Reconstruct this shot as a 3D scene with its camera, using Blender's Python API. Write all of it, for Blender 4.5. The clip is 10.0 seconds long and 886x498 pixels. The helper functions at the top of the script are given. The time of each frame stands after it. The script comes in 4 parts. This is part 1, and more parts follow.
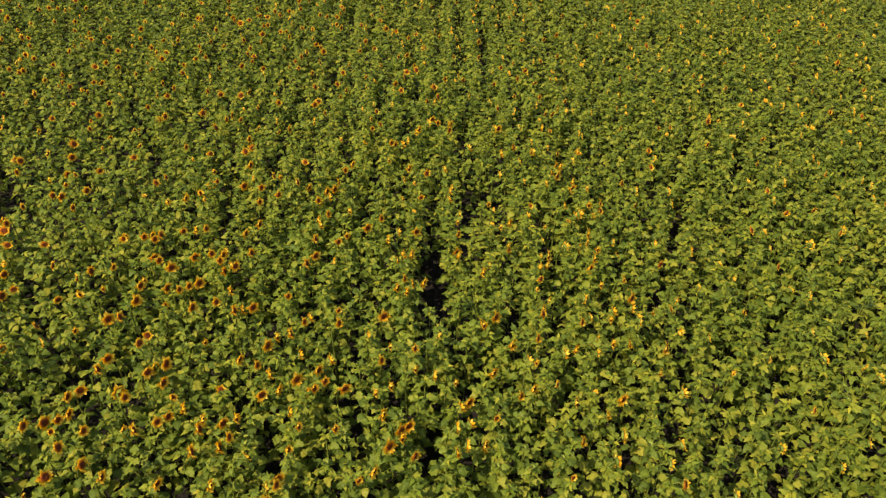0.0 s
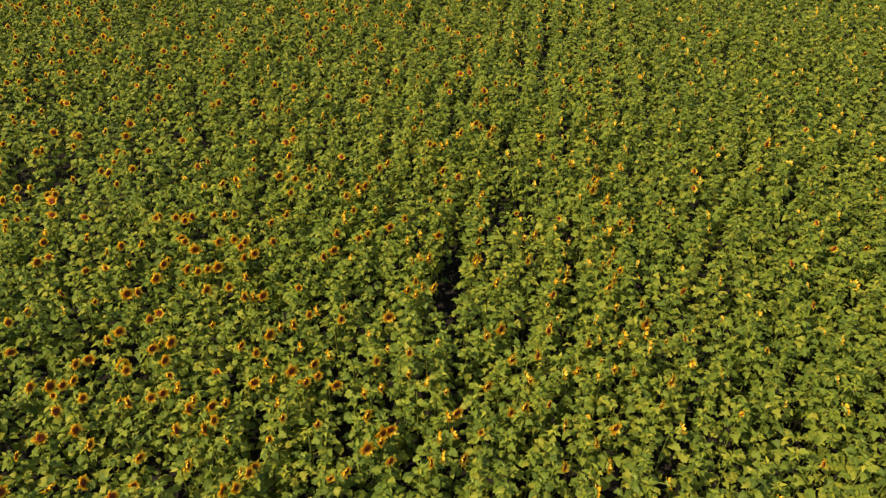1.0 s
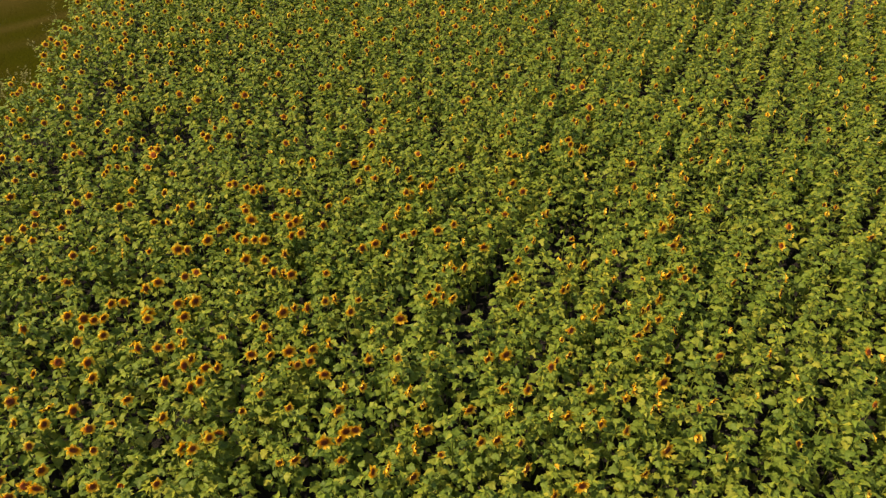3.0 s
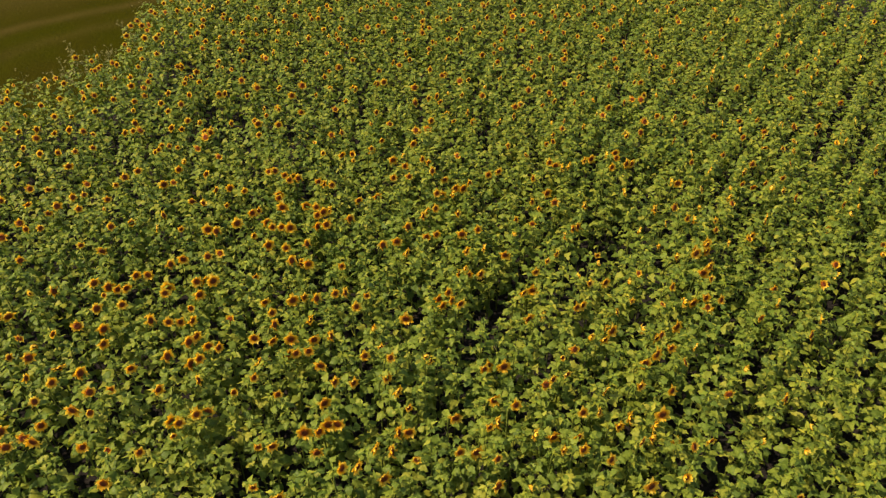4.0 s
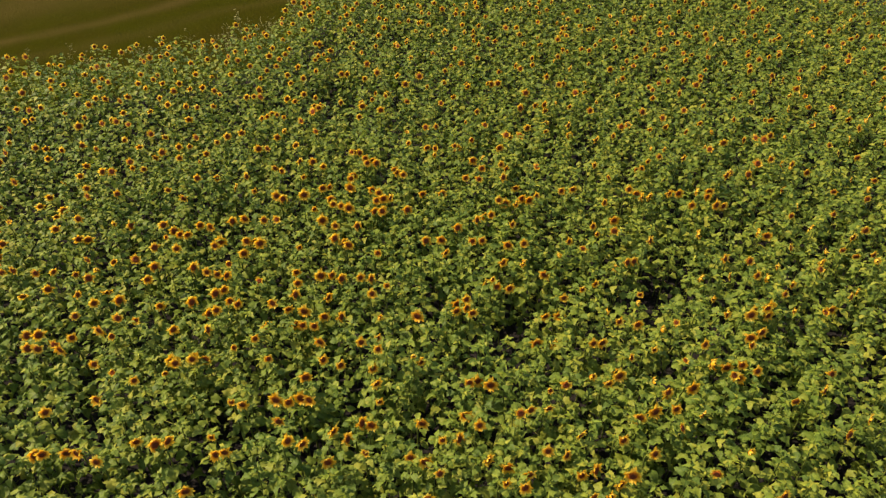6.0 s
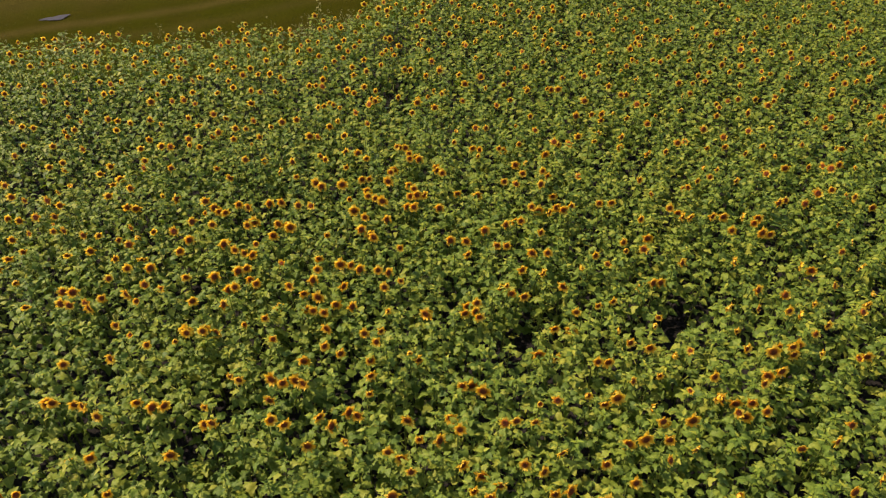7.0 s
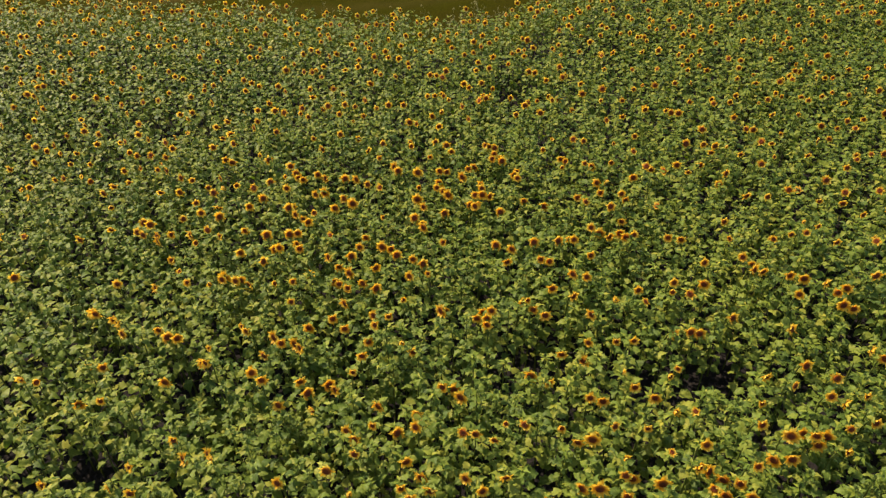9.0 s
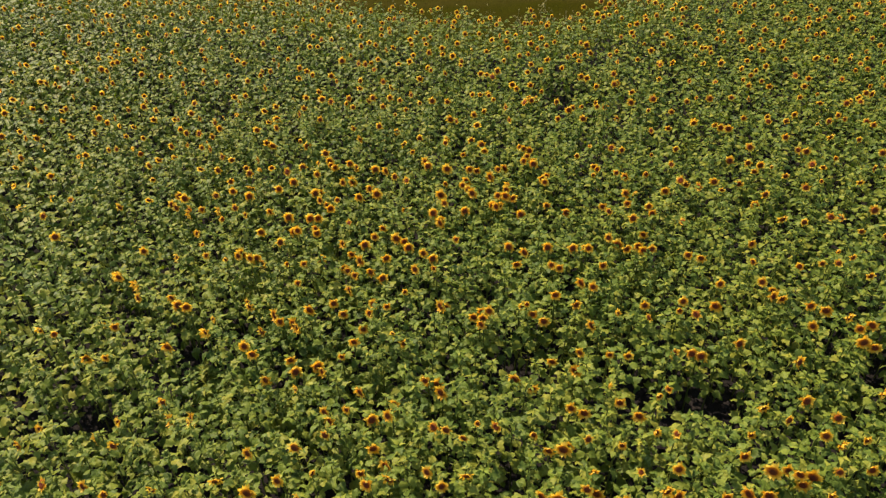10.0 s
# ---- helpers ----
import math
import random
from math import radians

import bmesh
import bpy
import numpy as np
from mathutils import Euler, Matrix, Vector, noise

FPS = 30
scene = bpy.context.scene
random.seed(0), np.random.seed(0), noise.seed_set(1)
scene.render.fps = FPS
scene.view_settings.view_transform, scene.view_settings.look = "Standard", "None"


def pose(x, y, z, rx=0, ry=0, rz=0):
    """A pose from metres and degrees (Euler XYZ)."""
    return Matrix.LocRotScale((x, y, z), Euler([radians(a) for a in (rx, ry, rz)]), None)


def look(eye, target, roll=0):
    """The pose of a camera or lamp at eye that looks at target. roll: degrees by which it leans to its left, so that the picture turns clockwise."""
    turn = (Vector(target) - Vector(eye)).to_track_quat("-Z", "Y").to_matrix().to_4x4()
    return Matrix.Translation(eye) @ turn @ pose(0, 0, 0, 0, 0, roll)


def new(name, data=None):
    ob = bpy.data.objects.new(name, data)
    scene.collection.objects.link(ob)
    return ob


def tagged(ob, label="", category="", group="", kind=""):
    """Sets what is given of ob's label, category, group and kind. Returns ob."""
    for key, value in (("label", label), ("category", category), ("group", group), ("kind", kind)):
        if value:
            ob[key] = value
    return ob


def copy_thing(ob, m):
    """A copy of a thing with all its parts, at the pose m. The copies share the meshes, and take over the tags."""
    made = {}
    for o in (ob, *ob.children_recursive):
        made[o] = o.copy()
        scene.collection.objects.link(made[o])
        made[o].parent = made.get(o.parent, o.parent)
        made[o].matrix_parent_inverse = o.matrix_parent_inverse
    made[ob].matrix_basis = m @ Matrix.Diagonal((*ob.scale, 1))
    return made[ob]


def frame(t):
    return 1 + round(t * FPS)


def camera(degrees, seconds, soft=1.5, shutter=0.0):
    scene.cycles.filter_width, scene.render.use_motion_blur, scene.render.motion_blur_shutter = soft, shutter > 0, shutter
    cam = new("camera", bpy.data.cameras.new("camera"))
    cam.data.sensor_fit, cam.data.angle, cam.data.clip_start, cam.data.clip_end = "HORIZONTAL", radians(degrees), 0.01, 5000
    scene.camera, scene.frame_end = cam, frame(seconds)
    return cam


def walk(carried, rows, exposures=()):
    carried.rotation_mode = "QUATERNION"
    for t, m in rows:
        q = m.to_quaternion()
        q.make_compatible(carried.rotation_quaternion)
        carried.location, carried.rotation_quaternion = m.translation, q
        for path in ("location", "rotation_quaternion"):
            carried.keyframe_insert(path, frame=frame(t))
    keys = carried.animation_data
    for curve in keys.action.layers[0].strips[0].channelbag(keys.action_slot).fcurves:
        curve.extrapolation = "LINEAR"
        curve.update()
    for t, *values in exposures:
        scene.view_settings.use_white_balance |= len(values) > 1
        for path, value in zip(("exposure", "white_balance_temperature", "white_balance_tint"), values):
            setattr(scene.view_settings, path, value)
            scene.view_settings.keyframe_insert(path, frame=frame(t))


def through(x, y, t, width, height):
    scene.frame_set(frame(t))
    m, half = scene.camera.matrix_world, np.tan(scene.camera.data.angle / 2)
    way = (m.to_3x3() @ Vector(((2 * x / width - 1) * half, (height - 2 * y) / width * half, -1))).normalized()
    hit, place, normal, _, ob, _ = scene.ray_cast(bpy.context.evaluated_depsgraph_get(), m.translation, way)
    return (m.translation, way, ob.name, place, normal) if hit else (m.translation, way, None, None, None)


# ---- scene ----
cam = camera(64.0, 10.0, soft=1.35)
METRES, EYE, TILT, LEAN, TURN = 13.0, 10.2, -38.6, -1.0, 0.0
ROWS = [
    (0.0, 0.0, 0.0, 0.0, -0.0, 0.0, -0.0),
    (0.5, 0.0477, 0.0065, 0.0033, 3.16, -0.01, -2.4),
    (1.0, 0.0928, 0.0171, 0.0101, 6.59, -0.22, -5.01),
    (1.5, 0.1378, 0.0307, 0.0188, 10.23, -0.57, -7.64),
    (2.0, 0.1824, 0.0463, 0.0288, 13.69, -1.06, -10.14),
    (2.5, 0.2265, 0.0637, 0.0405, 17.12, -1.72, -12.53),
    (4.0, 0.3495, 0.1331, 0.0848, 28.43, -4.72, -19.89),
    (4.5, 0.3872, 0.1608, 0.1044, 32.5, -6.16, -22.24),
    (5.0, 0.4232, 0.1899, 0.1247, 36.77, -7.81, -24.56),
    (5.5, 0.4574, 0.2205, 0.1464, 41.24, -9.71, -26.77),
    (7.0, 0.5426, 0.3216, 0.2195, 55.86, -16.88, -32.48),
    (7.5, 0.5627, 0.3589, 0.2471, 61.29, -19.84, -34.04),
    (8.0, 0.58, 0.3977, 0.2758, 66.82, -23.0, -35.34),
    (8.5, 0.5949, 0.437, 0.3054, 72.33, -26.24, -36.34),
    (9.0, 0.608, 0.4769, 0.3351, 77.88, -29.54, -37.07),
    (9.5, 0.6183, 0.5171, 0.3656, 83.22, -32.78, -37.53),
    (10.0, 0.6255, 0.5583, 0.397, 88.54, -36.02, -37.74),
]
walk(cam, [(t, pose(0, 0, EYE, TILT, LEAN, TURN) @ pose(METRES * x, METRES * y, METRES * z, 90 + pitch, roll, yaw)) for t, x, y, z, yaw, pitch, roll in ROWS],
     exposures=[(0.0, 0.75, 8100, 20), (2.5, 0.79, 8100, 21), (5.0, 0.85, 7700, 22), (7.5, 0.91, 7100, 25), (10.0, 0.92, 7000, 26)])


# ---- world, sun and exposure ----
SUN_AZ, SUN_EL = 230.0, 46.0      # compass degrees clockwise from +y, and height


def daylight():
    world = bpy.data.worlds.new("sky")
    scene.world = world
    world.use_nodes = True
    nt = world.node_tree
    nt.nodes.clear()
    sky = nt.nodes.new("ShaderNodeTexSky")
    sky.sky_type, sky.sun_disc = "NISHITA", False
    sky.sun_elevation, sky.sun_rotation = radians(SUN_EL), radians(SUN_AZ)
    sky.air_density, sky.dust_density, sky.ozone_density = 1.0, 1.2, 1.0
    back = nt.nodes.new("ShaderNodeBackground")
    back.inputs["Strength"].default_value = 0.15
    out = nt.nodes.new("ShaderNodeOutputWorld")
    nt.links.new(sky.outputs[0], back.inputs[0])
    nt.links.new(back.outputs[0], out.inputs[0])
    lamp = bpy.data.lights.new("sun", "SUN")
    lamp.energy, lamp.angle, lamp.color = 4.0, radians(0.53), (1.0, 0.9, 0.74)
    ob = new("sun", lamp)
    a, e = radians(SUN_AZ), radians(SUN_EL)
    toward = Vector((math.sin(a) * math.cos(e), math.cos(a) * math.cos(e), math.sin(e)))
    ob.matrix_world = look(toward * 60, (0, 0, 0))


daylight()


# ---- materials ----
def shader(name):
    m = bpy.data.materials.new(name)
    m.use_nodes = True
    nt = m.node_tree
    nt.nodes.clear()
    return m, nt, nt.nodes.new("ShaderNodeOutputMaterial")


def node(nt, kind, **values):
    n = nt.nodes.new(kind)
    for key, value in values.items():
        n.inputs[key.replace("_", " ")].default_value = value
    return n


def ramp(nt, fac, *stops):
    n = nt.nodes.new("ShaderNodeValToRGB")
    el = n.color_ramp.elements
    while len(el) < len(stops):
        el.new(0.5)
    for e, (at, colour) in zip(el, stops):
        e.position, e.color = at, (*colour, 1)
    nt.links.new(fac, n.inputs[0])
    return n.outputs[0]


def maths(nt, op, a, b=None):
    n = nt.nodes.new("ShaderNodeMath")
    n.operation = op
    for i, v in enumerate((a, b)):
        if v is None:
            continue
        if isinstance(v, (int, float)):
            n.inputs[i].default_value = v
        else:
            nt.links.new(v, n.inputs[i])
    return n.outputs[0]


def mixed(nt, fac, a, b, blend="MIX"):
    n = nt.nodes.new("ShaderNodeMix")
    n.data_type, n.blend_type = "RGBA", blend
    for i, v in ((0, fac), (6, a), (7, b)):
        if isinstance(v, (int, float)):
            n.inputs[i].default_value = v
        elif isinstance(v, tuple):
            n.inputs[i].default_value = (*v, 1)
        else:
            nt.links.new(v, n.inputs[i])
    return n.outputs[2]


def noise_of(nt, scale, detail=3.0, rough=0.55, coords="position"):
    n = node(nt, "ShaderNodeTexNoise", Scale=scale, Detail=detail, Roughness=rough)
    if coords == "position":
        nt.links.new(nt.nodes.new("ShaderNodeNewGeometry").outputs["Position"], n.inputs["Vector"])
    else:
        nt.links.new(nt.nodes.new("ShaderNodeTexCoord").outputs["Object"], n.inputs["Vector"])
    return n.outputs[0]


def piece_random(nt):
    """A number of its own for every leaf, loose or joined."""
    a = nt.nodes.new("ShaderNodeObjectInfo").outputs["Random"]
    b = nt.nodes.new("ShaderNodeNewGeometry").outputs["Random Per Island"]
    return maths(nt, "FRACT", maths(nt, "ADD", a, b))


def attribute(nt, name):
    n = nt.nodes.new("ShaderNodeAttribute")
    n.attribute_name = name
    return n.outputs["Fac"]


def bumped(nt, height, strength, distance):
    n = node(nt, "ShaderNodeBump", Strength=strength, Distance=distance)
    nt.links.new(height, n.inputs["Height"])
    return n.outputs[0]


def thin_plant(name, colour, through, amount, rough, spec, normal=None):
    """A leaf or petal: a glossy face, and light that comes through it."""
    m, nt, out = colour
    face = node(nt, "ShaderNodeBsdfPrincipled", Roughness=rough)
    face.inputs["Specular IOR Level"].default_value = spec
    nt.links.new(name, face.inputs["Base Color"])
    lit = nt.nodes.new("ShaderNodeBsdfTranslucent")
    nt.links.new(through, lit.inputs["Color"])
    mix = node(nt, "ShaderNodeMixShader", Fac=amount)
    nt.links.new(face.outputs[0], mix.inputs[1])
    nt.links.new(lit.outputs[0], mix.inputs[2])
    nt.links.new(mix.outputs[0], out.inputs[0])
    if normal:
        nt.links.new(normal, face.inputs["Normal"])
        nt.links.new(normal, lit.inputs["Normal"])
    return m


def leaf_material(name, tone):
    made = shader(name)
    nt = made[1]
    own = ramp(nt, piece_random(nt), (0.0, (0.062, 0.102, 0.017)), (0.35, (0.109, 0.158, 0.021)),
               (0.75, (0.158, 0.196, 0.025)), (1.0, (0.232, 0.238, 0.031)))
    patch = ramp(nt, noise_of(nt, 0.45, 2.0), (0.35, (0.88, 0.93, 0.9)), (0.65, (1.12, 1.06, 1.0)))
    base = mixed(nt, 1.0, mixed(nt, 1.0, own, patch, "MULTIPLY"), tone, "MULTIPLY")
    mottle = ramp(nt, noise_of(nt, 38.0, 3.0), (0.3, (0.88, 0.9, 0.88)), (0.7, (1.1, 1.1, 1.08)))
    base = mixed(nt, 1.0, base, mottle, "MULTIPLY")
    vein = ramp(nt, attribute(nt, "rib"), (0.0, (0.10, 0.11, 0.02)), (0.16, (0.0, 0.0, 0.0)))
    base = mixed(nt, 0.3, base, vein, "ADD")
    through = mixed(nt, 1.0, base, (1.42, 1.75, 0.52), "MULTIPLY")
    return thin_plant(base, made, through, 0.21, 0.50, 0.10, bumped(nt, noise_of(nt, 55.0, 2.0), 0.25, 0.01))


def petal_material():
    made = shader("ray_petal")
    nt = made[1]
    own = ramp(nt, piece_random(nt), (0.0, (0.74, 0.38, 0.018)), (0.5, (0.79, 0.48, 0.035)), (1.0, (0.84, 0.61, 0.09)))
    along = ramp(nt, attribute(nt, "rib"), (0.0, (0.86, 0.48, 0.22)), (0.55, (1.0, 1.0, 1.0)))
    base = mixed(nt, 1.0, own, along, "MULTIPLY")
    return thin_plant(base, made, mixed(nt, 1.0, base, (1.1, 1.18, 1.0), "MULTIPLY"), 0.48, 0.55, 0.15)


def disc_material():
    m, nt, out = shader("seed_disc")
    ring = ramp(nt, attribute(nt, "rib"), (0.0, (0.12, 0.030, 0.008)), (0.35, (0.080, 0.018, 0.006)),
                (0.72, (0.19, 0.046, 0.007)), (1.0, (0.40, 0.15, 0.010)))
    grain = ramp(nt, noise_of(nt, 190.0, 2.0), (0.3, (0.6, 0.6, 0.6)), (0.7, (1.4, 1.3, 1.2)))
    base = mixed(nt, 1.0, ring, grain, "MULTIPLY")
    face = node(nt, "ShaderNodeBsdfPrincipled", Roughness=0.85)
    face.inputs["Specular IOR Level"].default_value = 0.15
    nt.links.new(base, face.inputs["Base Color"])
    nt.links.new(bumped(nt, noise_of(nt, 220.0, 1.0), 0.8, 0.006), face.inputs["Normal"])
    nt.links.new(face.outputs[0], out.inputs[0])
    return m


def plain_plant(name, low, high, scale, rough):
    m, nt, out = shader(name)
    own = ramp(nt, piece_random(nt), (0.0, low), (1.0, high))
    grain = ramp(nt, noise_of(nt, scale, 3.0), (0.3, (0.78, 0.8, 0.78)), (0.7, (1.18, 1.18, 1.1)))
    face = node(nt, "ShaderNodeBsdfPrincipled", Roughness=rough)
    face.inputs["Specular IOR Level"].default_value = 0.12
    nt.links.new(mixed(nt, 1.0, own, grain, "MULTIPLY"), face.inputs["Base Color"])
    nt.links.new(bumped(nt, noise_of(nt, scale * 2, 2.0), 0.4, 0.004), face.inputs["Normal"])
    nt.links.new(face.outputs[0], out.inputs[0])
    return m


def ground_material():
    """Tilled soil under the crop, short grass with worn wheel tracks on the verge."""
    m, nt, out = shader("ground")
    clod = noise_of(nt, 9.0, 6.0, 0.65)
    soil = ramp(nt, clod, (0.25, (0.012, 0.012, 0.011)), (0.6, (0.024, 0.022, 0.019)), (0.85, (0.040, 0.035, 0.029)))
    wide = noise_of(nt, 0.35, 4.0, 0.6)
    fine = noise_of(nt, 14.0, 5.0, 0.7)
    grass = mixed(nt, fine, (0.016, 0.019, 0.0012), (0.033, 0.034, 0.003))
    grass = mixed(nt, ramp(nt, wide, (0.4, (0, 0, 0)), (0.62, (0.7, 0.7, 0.7))), grass, (0.027, 0.024, 0.003))
    dirt = mixed(nt, fine, (0.036, 0.028, 0.006), (0.064, 0.050, 0.013))
    worn = maths(nt, "MULTIPLY", attribute(nt, "track"), maths(nt, "ADD", wide, 0.35))
    verge = mixed(nt, worn, grass, dirt)
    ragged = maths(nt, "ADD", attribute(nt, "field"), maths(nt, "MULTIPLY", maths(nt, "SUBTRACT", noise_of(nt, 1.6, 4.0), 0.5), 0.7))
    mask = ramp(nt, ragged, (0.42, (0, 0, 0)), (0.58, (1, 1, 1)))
    face = node(nt, "ShaderNodeBsdfPrincipled", Roughness=0.95)
    face.inputs["Specular IOR Level"].default_value = 0.0
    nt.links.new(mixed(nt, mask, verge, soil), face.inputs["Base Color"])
    nt.links.new(bumped(nt, clod, 0.9, 0.06), face.inputs["Normal"])
    nt.links.new(face.outputs[0], out.inputs[0])
    return m


def water_material():
    m, nt, out = shader("muddy_water")
    face = node(nt, "ShaderNodeBsdfPrincipled", Roughness=0.5, IOR=1.33)
    face.inputs["Specular IOR Level"].default_value = 0.15
    tone = ramp(nt, noise_of(nt, 2.5, 3.0), (0.3, (0.022, 0.018, 0.014)), (0.7, (0.034, 0.027, 0.022)))
    nt.links.new(tone, face.inputs["Base Color"])
    nt.links.new(bumped(nt, noise_of(nt, 6.0, 2.0), 0.05, 0.01), face.inputs["Normal"])
    nt.links.new(face.outputs[0], out.inputs[0])
    return m


LEAF, YOUNG = leaf_material("sunflower_leaf", (0.93, 0.95, 1.0)), leaf_material("young_leaf", (1.18, 1.15, 1.05))
PETAL, DISC = petal_material(), disc_material()
STEM = plain_plant("hairy_stem", (0.07, 0.10, 0.015), (0.11, 0.14, 0.025), 30.0, 0.7)
BRACT = plain_plant("green_bract", (0.09, 0.14, 0.02), (0.17, 0.22, 0.04), 40.0, 0.6)
GRASS = plain_plant("verge_grass", (0.030, 0.034, 0.003), (0.056, 0.054, 0.006), 6.0, 0.8)
STRAW = plain_plant("dry_stalk", (0.10, 0.11, 0.03), (0.24, 0.22, 0.09), 20.0, 0.8)
GROUND, WATER = ground_material(), water_material()


# ---- the plan ----
ROW, FIRST = 0.74, -0.41          # the crop rows run along y: their spacing and the middle one
SOUTH, NORTH, EAST = -9.0, 33.0, 18.0
HEAD = 1.68                       # height of a flower head


def field_edge(y):
    """Where the crop ends towards the verge."""
    def ease(u):
        return 0.5 * (u + math.sqrt(u * u + 0.6))
    return -15.3 - 0.62 * ease(9.6 - y) / (1 + 0.055 * ease(9.6 - y)) - 0.75 * ease(y - 13.6) + 0.18 * math.sin(1.7 * y) * math.cos(0.6 * y)


def worn_track(x, y):
    """How far the grass is worn off: two wheel tracks along the crop and a broad dirt road beyond."""
    off = x - 0.3 * max(0.0, y - 14) + 0.25 * math.sin(0.5 * y)
    return max(much * math.exp(-((off - mid) / wide) ** 2) for mid, wide, much in ((-21.1, 0.45, 0.4), (-23.1, 0.4, 0.8), (-27.2, 2.0, 0.8)))


def canopy(x, y):
    """Height of the crop, a little lower towards the verge and the far rows."""
    edge = max(0.0, 1.0 - (x - field_edge(y)) / 2.0)
    return max(1.45, min(1.85, 1.74 + 0.004 * x - 0.004 * y)) - 0.12 * min(1.0, edge)


GAPS = [  # bare stretches in the crop: x, y, half width, half length
    (0.78, 13.05, 0.45, 0.5), (-0.3, 7.5, 0.4, 0.4), (1.2, 3.4, 0.5, 0.5), (-0.3, 4.85, 0.8, 0.6), (0.35, 6.3, 0.6, 0.3), (-1.2, 6.9, 0.4, 0.4), (-3.9, 4.2, 0.45, 0.5),
    (-9.0, 3.7, 0.6, 0.8), (-12.7, 13.9, 0.5, 1.0), (0.6, 15.8, 0.4, 0.6), (-9.8, 12.6, 0.7, 0.7), (-11.6, 15.4, 0.6, 0.8)]
OPEN = [  # lanes that the leaves have not closed: middle, from, to, and how far the plants beside it lean away
    (-0.06, 9.2, 11.3, 0.055), (0.70, 11.8, 13.4, 0.04), (-0.8, 5.0, 6.6, 0.05)]


def lane_push(x, y):
    """How far a plant beside an open lane leans away from it."""
    for mid, south, north, much in OPEN:
        if south < y < north and abs(x - mid) < 0.55:
            return much if x > mid else -much
    return 0.0


def bare(x, y):
    return any(abs(x - a) < 0.85 * w and abs(y - b) < 0.85 * l for a, b, w, l in GAPS)


def sparse(x, y):
    """The outer parts of the field, built with fewer and broader leaves."""
    return (x > 3.6 and y < 4.6) or x > 7.2 + 0.5 * (y - 5.4) or y < 1.4 + 0.36 * min(0, x + 2) or y > 31.8


def outermost(x, y):
    """The margins of the field beyond the flight, with few leaves."""
    return x > 6 + 0.52 * (y - 3) or y < -0.6 + 0.42 * min(0, x) or y > 32.3


# ---- mesh helpers ----
def mesh_of(name, verts, tris, materials, rib=None, slots=None, smooth=True):
    me = bpy.data.meshes.new(name)
    verts, tris = np.asarray(verts, np.float32), np.asarray(tris, np.int32)
    me.vertices.add(len(verts))
    me.vertices.foreach_set("co", verts.ravel())
    me.loops.add(tris.size)
    me.loops.foreach_set("vertex_index", tris.ravel())
    me.polygons.add(len(tris))
    me.polygons.foreach_set("loop_start", np.arange(0, tris.size, 3, dtype=np.int32))
    if rib is not None:
        me.attributes.new("rib", "FLOAT", "POINT").data.foreach_set("value", np.asarray(rib, np.float32))
    for m in materials:
        me.materials.append(m)
    if slots is not None:
        me.polygons.foreach_set("material_index", np.asarray(slots, np.int32))
    me.polygons.foreach_set("use_smooth", np.full(len(tris), smooth))
    me.update(calc_edges=True)
    return me


class Pile:
    """Gathers shapes (points, triangles, rib values) into one mesh."""

    def __init__(self):
        self.v, self.f, self.r, self.s, self.n = [], [], [], [], 0

    def add(self, shape, m=None, slot=0):
        v, f, r = shape
        if m is not None:
            v = v @ m[:3, :3].T + m[:3, 3]
        self.v.append(v)
        self.f.append(f + self.n)
        self.r.append(r)
        self.s.append(np.full(len(f), slot))
        self.n += len(v)

    def shape(self):
        return np.vstack(self.v), np.vstack(self.f), np.concatenate(self.r)

    def mesh(self, name, materials, smooth=True):
        return mesh_of(name, *self.shape()[:2], materials, np.concatenate(self.r), np.concatenate(self.s), smooth)


def turn(axis, degrees):
    c, s = math.cos(radians(degrees)), math.sin(radians(degrees))
    return np.array({"x": [[1, 0, 0], [0, c, -s], [0, s, c]], "y": [[c, 0, s], [0, 1, 0], [-s, 0, c]], "z": [[c, -s, 0], [s, c, 0], [0, 0, 1]]}[axis])


def placed(place, r=None, size=1.0):
    m = np.eye(4)
    if r is not None:
        m[:3, :3] = r
    m[:3, :3] *= size
    m[:3, 3] = place
    return m


